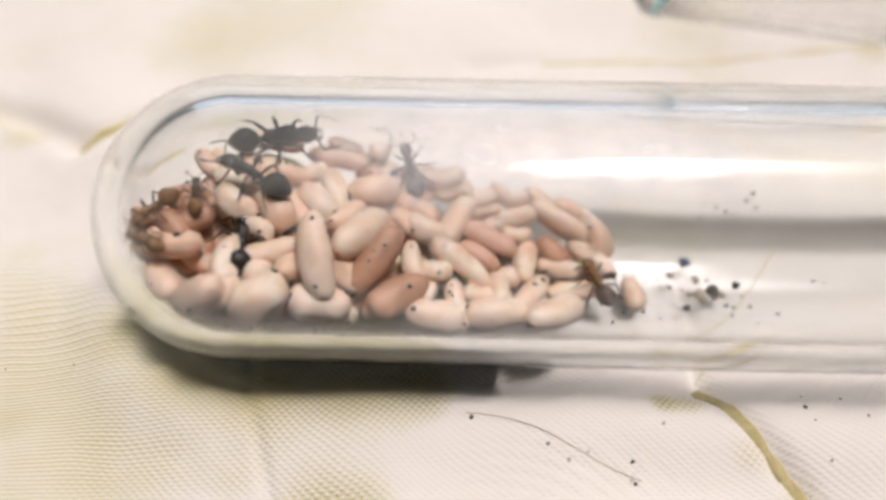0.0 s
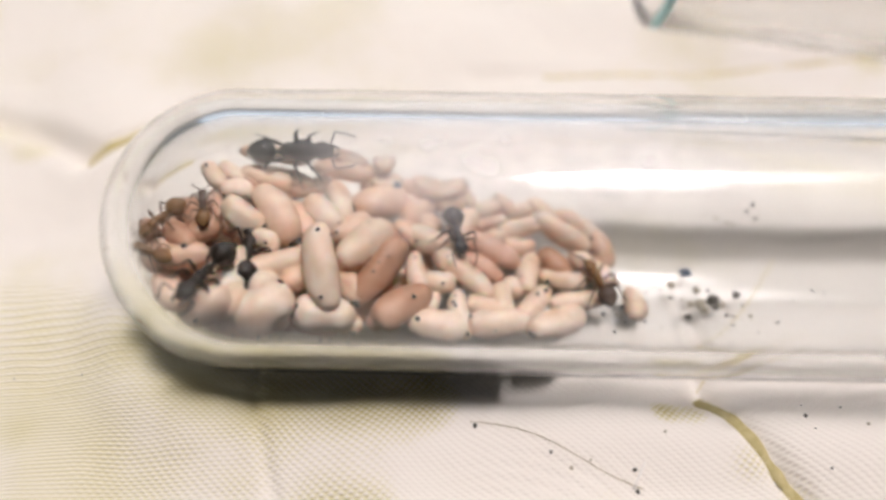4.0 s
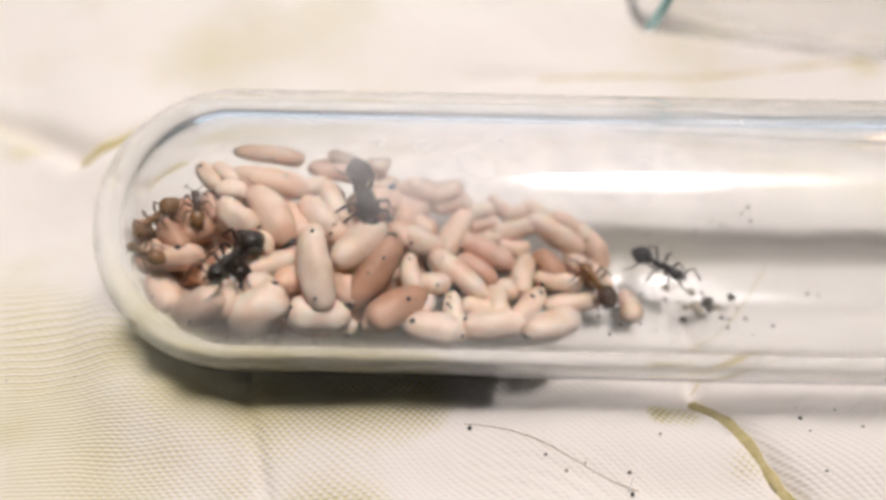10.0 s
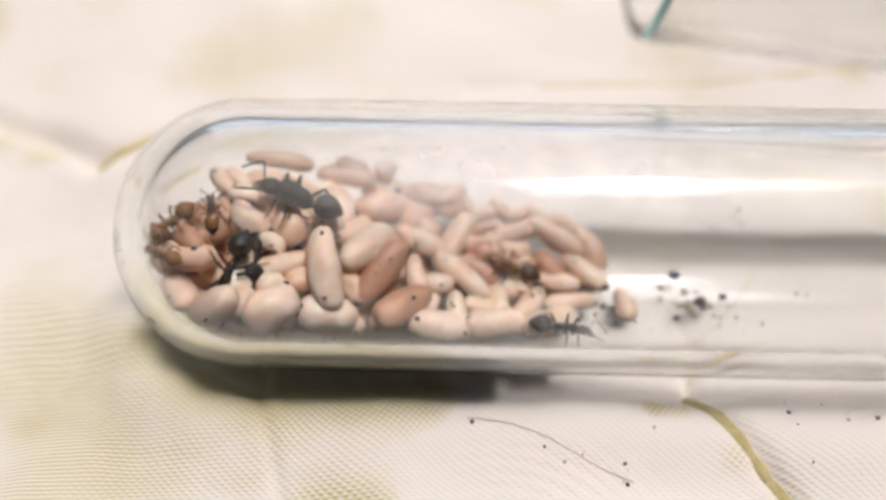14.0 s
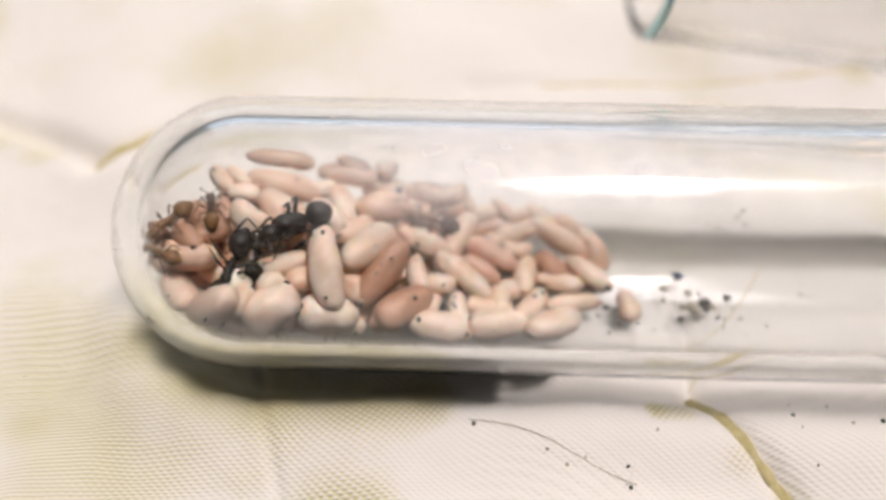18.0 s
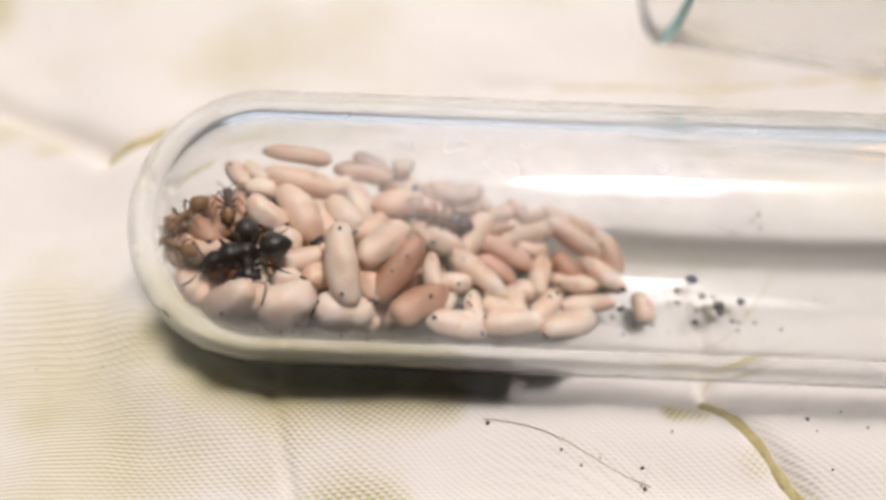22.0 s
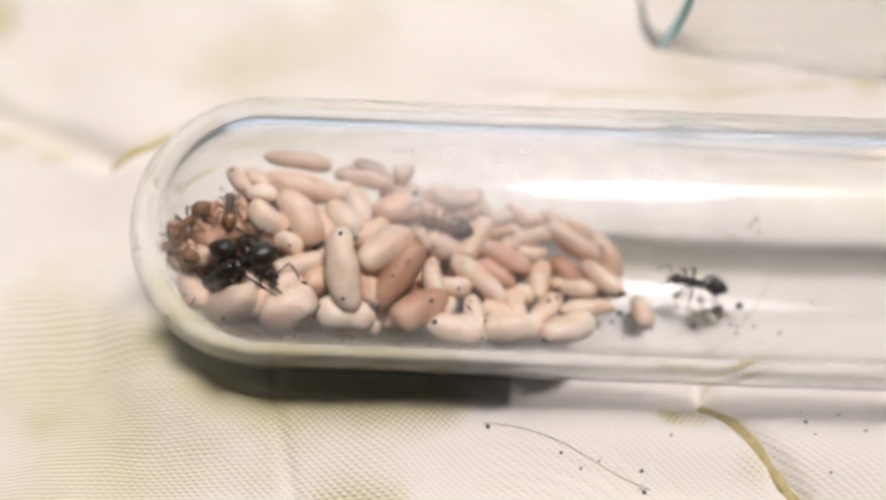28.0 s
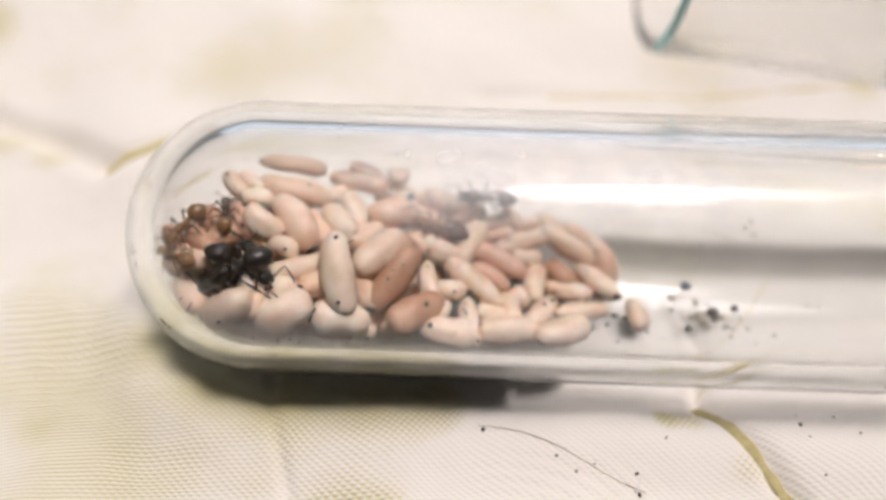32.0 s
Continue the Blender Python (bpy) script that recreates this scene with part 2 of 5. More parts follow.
def cloth_material():
    mat, nt, bsdf = material("cream_cotton")
    co = nt.nodes.new("ShaderNodeTexCoord").outputs["Object"]
    warp = node(nt, "ShaderNodeTexNoise", Scale=90.0, Detail=2.0)
    nt.links.new(co, warp.inputs["Vector"])
    shift = node(nt, "ShaderNodeVectorMath")
    shift.operation = "SCALE"
    nt.links.new(warp.outputs["Color"], shift.inputs[0])
    shift.inputs["Scale"].default_value = 0.0022
    add = nt.nodes.new("ShaderNodeVectorMath")
    nt.links.new(co, add.inputs[0])
    nt.links.new(shift.outputs[0], add.inputs[1])
    xyz = nt.nodes.new("ShaderNodeSeparateXYZ")
    nt.links.new(add.outputs[0], xyz.inputs[0])
    turn = 0.10
    u = math_node(nt, "ADD", xyz.outputs[0], math_node(nt, "MULTIPLY", xyz.outputs[1], turn))
    v = math_node(nt, "SUBTRACT", xyz.outputs[1], math_node(nt, "MULTIPLY", xyz.outputs[0], turn))
    pitch = 2 * math.pi / 0.00048
    su = math_node(nt, "SINE", math_node(nt, "MULTIPLY", u, pitch))
    sv = math_node(nt, "SINE", math_node(nt, "MULTIPLY", v, pitch))
    knots = math_node(nt, "MULTIPLY", su, sv)
    rib = math_node(nt, "SINE", math_node(nt, "MULTIPLY", v, pitch * 2))
    blend = node(nt, "ShaderNodeTexNoise", Scale=55.0, Detail=1.0)
    nt.links.new(co, blend.inputs["Vector"])
    # ribs show at one side of the cloth, knots towards the middle
    side = math_node(nt, "MINIMUM", math_node(nt, "MAXIMUM", math_node(nt, "ADD", math_node(nt, "MULTIPLY", xyz.outputs[0], 90.0), 2.1), 0.25), 1.0)
    share = math_node(nt, "MULTIPLY", math_node(nt, "MULTIPLY", math_node(nt, "MULTIPLY", blend.outputs[0], blend.outputs[0]), 3.6), side)
    height = math_node(nt, "ADD", math_node(nt, "MULTIPLY", knots, math_node(nt, "MULTIPLY", share, 0.7)), math_node(nt, "MULTIPLY", rib, 0.32))
    back = math_node(nt, "MINIMUM", math_node(nt, "MAXIMUM", math_node(nt, "ADD", math_node(nt, "MULTIPLY", xyz.outputs[1], 130.0), 1.1), 0.0), 1.0)
    left = math_node(nt, "MULTIPLY", math_node(nt, "SUBTRACT", 1.0, side), back)
    height = math_node(nt, "ADD", height, math_node(nt, "MULTIPLY", sv, math_node(nt, "MULTIPLY", left, 0.45)))
    stain = node(nt, "ShaderNodeTexNoise", Scale=62.0, Detail=5.0)
    nt.links.new(co, stain.inputs["Vector"])
    fade = node(nt, "ShaderNodeTexNoise", Scale=17.0, Detail=1.0)
    nt.links.new(co, fade.inputs["Vector"])
    # tone falls a little towards the front and the left
    tone_slope = math_node(nt, "ADD", math_node(nt, "MULTIPLY", xyz.outputs[1], 4.5), math_node(nt, "MULTIPLY", xyz.outputs[0], 0.8))
    tone_slope = math_node(nt, "MAXIMUM", math_node(nt, "MINIMUM", tone_slope, 0.02), -0.045)
    tone = math_node(nt, "ADD", math_node(nt, "MULTIPLY", stain.outputs[0], 0.95), 0.145)
    tone = math_node(nt, "ADD", math_node(nt, "ADD", tone, tone_slope), math_node(nt, "MULTIPLY", math_node(nt, "SUBTRACT", fade.outputs[0], 0.5), 0.35))
    # lower the tone at each stain and each spot of painted shade
    for sx, sy, radius, amount in STAINS_AND_SHADE:
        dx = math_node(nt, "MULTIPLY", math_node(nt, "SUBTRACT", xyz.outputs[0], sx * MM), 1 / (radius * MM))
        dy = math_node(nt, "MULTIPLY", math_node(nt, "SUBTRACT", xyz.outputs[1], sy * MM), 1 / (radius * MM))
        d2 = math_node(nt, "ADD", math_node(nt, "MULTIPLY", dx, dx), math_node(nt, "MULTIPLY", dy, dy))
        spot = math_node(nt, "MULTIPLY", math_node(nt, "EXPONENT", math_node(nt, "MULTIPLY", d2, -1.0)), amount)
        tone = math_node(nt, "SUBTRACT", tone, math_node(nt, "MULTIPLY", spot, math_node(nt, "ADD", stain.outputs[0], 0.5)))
    # the weave shows most where the tone, painted shade included, is low
    weave_gain = math_node(nt, "MINIMUM", math_node(nt, "MAXIMUM", math_node(nt, "MULTIPLY", math_node(nt, "SUBTRACT", 0.60, tone), 1.5), 0.06), 0.32)
    weave_gain = math_node(nt, "MAXIMUM", weave_gain, math_node(nt, "MULTIPLY", left, 0.13))
    tone = math_node(nt, "ADD", tone, math_node(nt, "MULTIPLY", height, weave_gain))
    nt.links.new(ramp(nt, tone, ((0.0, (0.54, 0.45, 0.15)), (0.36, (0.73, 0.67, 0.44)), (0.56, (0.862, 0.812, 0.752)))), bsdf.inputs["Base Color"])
    bsdf.inputs["Roughness"].default_value = 0.85
    bsdf.inputs["Sheen Weight"].default_value = 0.15
    b = node(nt, "ShaderNodeBump", Distance=0.00009)
    nt.links.new(math_node(nt, "ADD", math_node(nt, "MULTIPLY", weave_gain, 2.2), 0.22), b.inputs["Strength"])
    nt.links.new(height, b.inputs["Height"])
    nt.links.new(b.outputs[0], bsdf.inputs["Normal"])
    return mat

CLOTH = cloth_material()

# ---- mesh helpers ----
def finish(name, bm, mat, parent=None, label="", smooth=True):
    me = bpy.data.meshes.new(name)
    bmesh.ops.recalc_face_normals(bm, faces=bm.faces[:])
    bm.to_mesh(me)
    bm.free()
    me.materials.append(mat)
    if smooth:
        me.shade_smooth()
    ob = new(name, me)
    if parent is not None:
        ob.parent = parent
    if label:
        ob["label"] = label
    return ob

def part(name, bm, mat, parent, label=""):
    return finish(name, bm, mat, parent, label)

def thing(name, m, label, category, group="", kind=""):
    ob = new(name)
    ob.empty_display_size = 0.001
    ob.matrix_basis = m
    return tagged(ob, label, category, group, kind)

def lathe(bm, profile, seg, axis="x"):
    """Turns (along, radius) pairs in millimetres round the x axis; a radius of 0 closes to a point."""
    rings = []
    for a, r in profile:
        if r <= 1e-6:
            rings.append([bm.verts.new((a * MM, 0, 0))])
        else:
            rings.append([bm.verts.new((a * MM, r * MM * math.cos(2 * math.pi * k / seg), r * MM * math.sin(2 * math.pi * k / seg))) for k in range(seg)])
    for p, q in zip(rings, rings[1:]):
        for k in range(seg):
            j = (k + 1) % seg
            if len(p) == 1:
                bm.faces.new((p[0], q[k], q[j]))
            elif len(q) == 1:
                bm.faces.new((p[k], q[0], p[j]))
            else:
                bm.faces.new((p[k], q[k], q[j], p[j]))
    return bm

def blob(bm, centre, radii, seg=16, rings=10, power=1.0, turn=None, lump=0.0):
    """An ellipsoid in millimetres; power below 1 makes it blunter."""
    cx, cy, cz = centre
    rx, ry, rz = radii
    made = []
    for i in range(rings + 1):
        th = math.pi * i / rings
        c, s = math.cos(th), math.sin(th)
        along = -math.copysign(abs(c) ** power, c)
        row = []
        for k in range(1 if i in (0, rings) else seg):
            ph = 2 * math.pi * k / seg
            p = Vector((rx * along, ry * s * math.cos(ph), rz * s * math.sin(ph)))
            if lump:
                p *= 1 + lump * noise.noise(p * 1.7 + Vector(centre) * 3)
            if turn is not None:
                p = turn @ p
            row.append(bm.verts.new(((cx + p.x) * MM, (cy + p.y) * MM, (cz + p.z) * MM)))
        made.append(row)
    for p, q in zip(made, made[1:]):
        for k in range(seg):
            j = (k + 1) % seg
            if len(p) == 1:
                bm.faces.new((p[0], q[k], q[j]))
            elif len(q) == 1:
                bm.faces.new((p[k], q[0], p[j]))
            else:
                bm.faces.new((p[k], q[k], q[j], p[j]))
    return bm

def limb(bm, points, radii, seg=7):
    """A tapering jointed tube through points, in millimetres."""
    rows = []
    for i, p in enumerate(points):
        a = Vector(points[max(i - 1, 0)])
        b = Vector(points[min(i + 1, len(points) - 1)])
        d = (b - a).normalized()
        side = d.cross(Vector((0.3, 0.2, 1))).normalized()
        up = side.cross(d)
        rows.append([bm.verts.new((Vector(p) + radii[i] * (side * math.cos(2 * math.pi * k / seg) + up * math.sin(2 * math.pi * k / seg))) * MM) for k in range(seg)])
    for p, q in zip(rows, rows[1:]):
        for k in range(seg):
            j = (k + 1) % seg
            bm.faces.new((p[k], q[k], q[j], p[j]))
    bm.faces.new(rows[0][::-1])
    bm.faces.new(rows[-1])
    return bm

# ---- the setting: a quilted cloth on a bed in a plain room ----
def bump_line(x, y, points, width):
    """How near (x, y) lies to a bent line: 1 on it, 0 past its width."""
    best = 9e9
    for (ax, ay), (bx, by) in zip(points, points[1:]):
        dx, dy = bx - ax, by - ay
        s = max(0.0, min(1.0, ((x - ax) * dx + (y - ay) * dy) / (dx * dx + dy * dy)))
        best = min(best, math.hypot(x - ax - s * dx, y - ay - s * dy))
    return math.exp(-(best / width) ** 2)

CREASES = [([(14.6, 2.0), (15.7, -6.0), (17.4, -8.6), (19.2, -11.5), (20.2, -12.7), (24.0, -19.0)], 0.70, 0.8),
           ([(-60.0, 26.0), (-34.0, 16.0), (-29.0, 13.8), (-25.6, 12.0)], 1.1, 1.1),
           ([(-25.6, 11.6), (-22.0, 14.0), (-17.0, 17.0)], 0.6, 0.5),
           ([(2.0, 20.4), (9.2, 21.2), (27.2, 23.2), (36.0, 24.8), (60.0, 26.0)], 0.9, 0.4),
           ([(-12.5, 3.0), (-11.0, -6.9), (-9.0, -13.5), (-7.5, -24.0)], 0.40, 0.35)]

def smooth_step(a, b, v):
    s = max(0.0, min(1.0, (v - a) / (b - a)))
    return s * s * (3 - 2 * s)

def cloth_height(x, y):
    h = 1.0 + 0.9 * noise.noise(Vector((x * 0.055, y * 0.065, 3.1))) + 0.8 * noise.noise(Vector((x * 0.13, y * 0.17, 8.4)))
    h += 0.06 * noise.noise(Vector((x * 0.7, y * 0.8, 1.4)))
    # the cloth sags under the tube and swells in front of it
    far = math.hypot(y + 0.4, min(0.0, x - X_END))
    front = math.exp(-((far - 9.0) / 2.2) ** 2) * smooth_step(5.0, -3.0, y)
    h += 0.75 * front
    h -= 1.6 * (1 - smooth_step(4.8, 7.2, far))
    # fine puckers beside the seam, and the slope behind
    pucker = math.exp(-((x - 7.5) / 4.5) ** 2 - ((y + 12.0) / 2.2) ** 2)
    h += 0.10 * pucker * math.sin(2 * math.pi * math.hypot(x - 3.0, (y + 18.0) * 1.2) / 0.95)
    h -= 0.15 * max(0.0, min(x, 95.0) - 36.0) * smooth_step(13.0, 20.0, y)
    for points, width, depth in CREASES:
        h -= depth * bump_line(x, y, points, width)
    if x > X_END - R_OUT and abs(y) < R_OUT:
        along = min(0.0, x - X_END)
        lim2 = R_OUT ** 2 - y * y - along * along
        if lim2 > 0:
            h = min(h, R_OUT - math.sqrt(lim2) - 0.02 - 0.3 * smooth_step(2.5, 5.0, math.hypot(y, along)))
    return h

def steps(inner, step, outer):
    vals, v, s = [0.0], 0.0, step
    while v < outer:
        if v > inner:
            s *= 1.35
        v += s
        vals.append(v)
    return [-a for a in vals[:0:-1]] + vals

def build_cloth():
    xs, ys = steps(42, 0.27, 1500), steps(36, 0.27, 1500)
    verts = [(x * MM, y * MM, cloth_height(x, y) * MM) for y in ys for x in xs]
    n = len(xs)
    faces = [(j * n + i, j * n + i + 1, (j + 1) * n + i + 1, (j + 1) * n + i) for j in range(len(ys) - 1) for i in range(n - 1)]
    me = bpy.data.meshes.new("ground")
    me.from_pydata(verts, [], faces)
    me.materials.append(CLOTH)
    me.shade_smooth()
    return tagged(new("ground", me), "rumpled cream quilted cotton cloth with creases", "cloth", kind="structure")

build_cloth()

SEAM = mottled("olive_seam", (0.36, 0.30, 0.12), (0.62, 0.54, 0.30), 1500, 0.9, 0.5, 5000, 0.00004)

STRAW_SEAM = mottled("straw_seam", (0.50, 0.42, 0.16), (0.74, 0.65, 0.38), 900, 0.9, 0.5, 5000, 0.00004)
PALE_SEAM = mottled("pale_seam", (0.54, 0.46, 0.24), (0.73, 0.65, 0.43), 500, 0.9, 0.5, 5000, 0.00004)

def seam(points, radius, sink, mat=SEAM, tint="olive-yellow"):
    """A tinted cord added in a crease of the cloth to give the crease its tone."""
    bm = bmesh.new()
    way = []
    for (ax, ay), (bx, by) in zip(points, points[1:]):
        for i in range(14):
            u = i / 14
            px, py = ax + (bx - ax) * u, ay + (by - ay) * u
            way.append((px, py, cloth_height(px, py) + sink))
    limb(bm, way, [radius * (0.9 + 0.35 * noise.noise(Vector(p) * 0.9)) for p in way], 10)
    return tagged(finish("trim", bm, mat), tint + " cord laid in a crease of the cloth", "seam", kind="structure")

seam([(15.3, -5.2), (15.8, -6.1), (17.4, -8.6), (19.2, -11.5), (20.2, -12.7), (24.0, -19.0)], 0.62, -0.28)
seam([(-25.2, 11.6), (-22.9, 13.2), (-20.3, 15.0)], 0.46, 0.10, STRAW_SEAM, "straw-yellow")
seam([(7.0, 21.0), (12.0, 21.5), (18.0, 22.2), (27.2, 23.2), (36.0, 24.8)], 0.40, -0.26, PALE_SEAM, "pale yellow")

seam([(15.6, -4.6), (17.4, -2.0), (19.4, 1.2), (21.6, 5.2)], 0.07, -0.02, PALE_SEAM, "thin pale")

def slab(name, lo, hi, mat, label, category):
    bm = bmesh.new()
    bmesh.ops.create_cube(bm, size=1.0)
    for v in bm.verts:
        v.co = Vector([lo[i] + (v.co[i] + 0.5) * (hi[i] - lo[i]) for i in range(3)])
    ob = finish(name, bm, mat, smooth=False)
    return tagged(ob, label, category, kind="structure")

# unseen walls; the blue and the dark one are coloured for the tube's reflections
for n, (lo, hi) in enumerate((((-1.6, 1.5, -0.1), (1.6, 1.6, 2.4)), ((-1.6, -1.6, -0.1), (1.6, -1.5, 2.4)), ((-1.6, -1.5, -0.1), (-1.5, 1.5, 2.4)), ((1.5, -1.5, -0.1), (1.6, 1.5, 2.4)))):
    slab(("wall_north", "wall_south", "wall_west", "wall_east")[n], lo, hi, (BLUE_WALL, DARK_WALL, WALL, WALL)[n], ("added unseen pale blue", "added unseen dark", "plain off-white painted", "plain off-white painted")[n] + " room wall", "wall")
slab("ceiling", (-1.6, -1.6, 2.404), (1.6, 1.6, 2.5), WALL, "plain off-white painted ceiling", "ceiling")

# ---- the test tubes ----
FINE = [0.5 * k for k in range(1, 31)] + [15.0 + 0.125 * k for k in range(1, 216)] + [42.0 + 0.5 * k for k in range(15)]

def tube_profile(length, r_in):
    prof = []
    for k in range(25):
        a = math.pi / 2 * k / 24
        prof.append((-R_OUT * math.cos(a), R_OUT * math.sin(a)))
    prof += [(x, R_OUT) for x in FINE] + [(x, R_OUT) for x in range(50, int(length) - 2, 5)]
    mid, half = (R_OUT + r_in) / 2, (R_OUT - r_in) / 2
    for k in range(13):
        a = math.pi / 2 - math.pi * k / 12
        prof.append((length - half + half * math.cos(a), mid + half * math.sin(a)))
    prof += [(x, r_in) for x in range(int(length) - 5, 49, -5)] + [(x, r_in) for x in FINE[::-1]]
    for k in range(25):
        a = math.pi / 2 * k / 24
        prof.append((-r_in * math.sin(a), r_in * math.cos(a)))
    prof[-1] = (-r_in, 0.0)
    prof[0] = (-R_OUT, 0.0)
    return prof

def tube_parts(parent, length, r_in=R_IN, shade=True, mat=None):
    """The glass in two pieces: faces picked to cast the shade wanted on the cloth,
    and the rest, which casts no shadow and lets the lamp's light straight through."""
    for name, side in (("shadow_faces", True), ("shadowless_faces", False)):
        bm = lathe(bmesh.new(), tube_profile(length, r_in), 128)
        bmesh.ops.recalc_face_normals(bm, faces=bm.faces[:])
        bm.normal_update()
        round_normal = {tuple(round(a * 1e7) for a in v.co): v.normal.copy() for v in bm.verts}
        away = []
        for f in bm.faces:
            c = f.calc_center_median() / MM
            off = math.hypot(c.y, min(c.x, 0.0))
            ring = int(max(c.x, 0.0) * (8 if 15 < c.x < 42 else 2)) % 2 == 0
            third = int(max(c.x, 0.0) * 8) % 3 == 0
            # limits set by hand; every second or third ring blocks for partial shade
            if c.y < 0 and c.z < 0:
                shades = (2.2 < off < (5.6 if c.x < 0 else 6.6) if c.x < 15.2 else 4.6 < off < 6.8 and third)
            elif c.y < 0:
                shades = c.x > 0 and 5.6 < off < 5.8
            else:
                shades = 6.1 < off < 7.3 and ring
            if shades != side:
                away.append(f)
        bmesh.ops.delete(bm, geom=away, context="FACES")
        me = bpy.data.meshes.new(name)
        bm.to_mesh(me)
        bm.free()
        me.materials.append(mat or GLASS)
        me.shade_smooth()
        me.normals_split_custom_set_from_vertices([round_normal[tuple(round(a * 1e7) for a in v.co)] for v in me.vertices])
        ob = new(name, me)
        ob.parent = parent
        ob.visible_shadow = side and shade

tube = thing("test_tube", pose(X_END * MM, 0, Z_AXIS * MM), "clear glass test tube holding ants and cocoons on cream cloth", "test tube")
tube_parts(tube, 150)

tube2 = thing("test_tube", pose(0.07425, 0.02676, 0.00277, 0, -8, 180), "empty clear glass test tube with a teal rim on cloth", "test tube")
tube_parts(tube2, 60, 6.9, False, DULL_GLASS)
bm = bmesh.new()
lathe(bm, [(59.6, 8.05), (59.6, 7.42), (60.0, 7.40), (60.05, 7.7), (59.97, 8.06), (59.6, 8.05)], 96)
bmesh.ops.delete(bm, geom=[f for f in bm.faces if f.calc_center_median().y < 0.0062], context="FACES")
part("rim", bm, TEAL, tube2, "thin teal band round the rim").visible_shadow = False

# ---- the cocoons ----
COCOON_TONES = ("cream", "buff", "rosy tan", "russet brown")

def cocoon(x, y, z, yaw, pitch, length, width, tone, tip):
    """A silk ant cocoon in millimetres: a blunt bean, its dark spot (if any) at one end."""
    bm = bmesh.new()
    lx, w = length / 2, width / 2
    seg, rings = 20, 18
    bend = random.uniform(-0.13, 0.13)
    fat = random.uniform(-0.16, 0.16)
    waist = random.uniform(0.0, 0.07)
    rows = []
    for i in range(rings + 1):
        th = math.pi * i / rings
        c, s = math.cos(th), math.sin(th)
        along = -lx * math.copysign(abs(c) ** 0.95, c)
        u = along / lx
        r = w * s ** 0.76 * (1 + fat * u) * (1 - waist * math.exp(-(u / 0.35) ** 2)) if s > 1e-6 else 0
        row = []
        for k in range(1 if i in (0, rings) else seg):
            ph = 2 * math.pi * k / seg
            q = 1 + 0.16 * noise.noise(Vector((along * 0.9 + x * 5, math.cos(ph) + y * 5, math.sin(ph) + z * 5)))
            q += 0.05 * noise.noise(Vector((along * 4.5 + x * 5, 2.5 * math.cos(ph), 2.5 * math.sin(ph) + z * 5)))
            row.append(bm.verts.new((along * MM, (r * q * math.cos(ph) + bend * (1 - u * u) * 2 - bend) * MM, r * q * math.sin(ph) * MM)))
        rows.append(row)
    for p, q in zip(rows, rows[1:]):
        for k in range(seg):
            j = (k + 1) % seg
            if len(p) == 1:
                bm.faces.new((p[0], q[k], q[j]))
            elif len(q) == 1:
                bm.faces.new((p[k], q[0], p[j]))
            else:
                bm.faces.new((p[k], q[k], q[j], p[j]))
    colour = COCOON_TONES[0 if tone < 0.65 else 1 if tone < 1.15 else 2 if tone < 1.55 else 3]
    mat = COCOON[COCOON_TONES.index(colour)]
    ob = finish("cocoon", bm, mat)
    ob.matrix_basis = pose(x * MM, y * MM, z * MM, random.uniform(0, 360), pitch, yaw)
    end = " with a black end spot" if tip else " lying in the tube"
    tagged(ob, colour + " silk ant cocoon" + end, "ant cocoon", "cocoons heaped in the tube")
    if tip:
        spot = bmesh.new()
        rr = w * random.uniform(0.26, 0.40)
        blob(spot, (tip * lx * 0.97, -bend, 0), (rr * 0.5, rr, rr), 10, 6, 1.0, None, 0.25)
        part("spot", spot, TIP, ob, "black waste spot")
    return ob

# the heap's upper layer
cocoon(-10.24, 5.76, 8.55, 1, 10, 4.20, 1.37, 0.9, -1)
cocoon(-9.94, 3.97, 7.92, 0, 19, 4.69, 1.70, 1.0, 0)
cocoon(-6.24, 5.67, 7.28, -1, 8, 3.76, 1.52, 0.9, 0)
cocoon(-6.38, 3.42, 6.71, -72, 6, 3.29, 1.49, 0.3, 0)
cocoon(-7.15, 2.03, 7.07, -49, 13, 3.17, 1.74, 0.4, 1)
cocoon(-9.69, 1.19, 8.03, -55, 12, 4.30, 2.19, 1.0, 1)
cocoon(-8.51, 1.68, 6.94, -56, 11, 2.85, 1.60, 0.9, 0)
cocoon(-11.40, 0.50, 8.71, -30, 17, 2.78, 1.70, 0.0, 1)
cocoon(-13.73, 3.85, 8.50, -50, 0, 2.50, 1.28, 0.6, -1)
cocoon(-12.11, 2.68, 8.46, -1, 5, 1.93, 1.26, 0.5, 0)
cocoon(-11.56, 3.47, 8.07, -51, 12, 1.70, 1.20, 1.6, 0)
cocoon(-10.08, -0.84, 8.07, -25, 16, 1.88, 1.34, 0.4, 0)
cocoon(-9.28, -2.09, 7.80, 31, 16, 3.45, 1.39, 0.4, 0)
cocoon(-8.07, -2.66, 7.19, 35, 16, 2.33, 1.59, 0.8, -1)
cocoon(-6.70, -2.47, 8.07, -78, 26, 4.92, 1.97, 0.1, 0)
cocoon(-9.61, -4.95, 7.69, 29, -12, 3.39, 2.44, 0.4, 0)
cocoon(-9.72, -3.60, 7.95, 25, 17, 1.86, 1.31, 0.4, 0)
cocoon(-6.58, -4.29, 6.07, 4, 19, 3.56, 2.18, 0.2, -1)
cocoon(-12.79, -5.15, 8.18, -13, -45, 4.30, 1.94, 0.7, 0)
cocoon(-11.31, -4.98, 8.29, 56, 11, 2.06, 1.48, 0.8, 0)
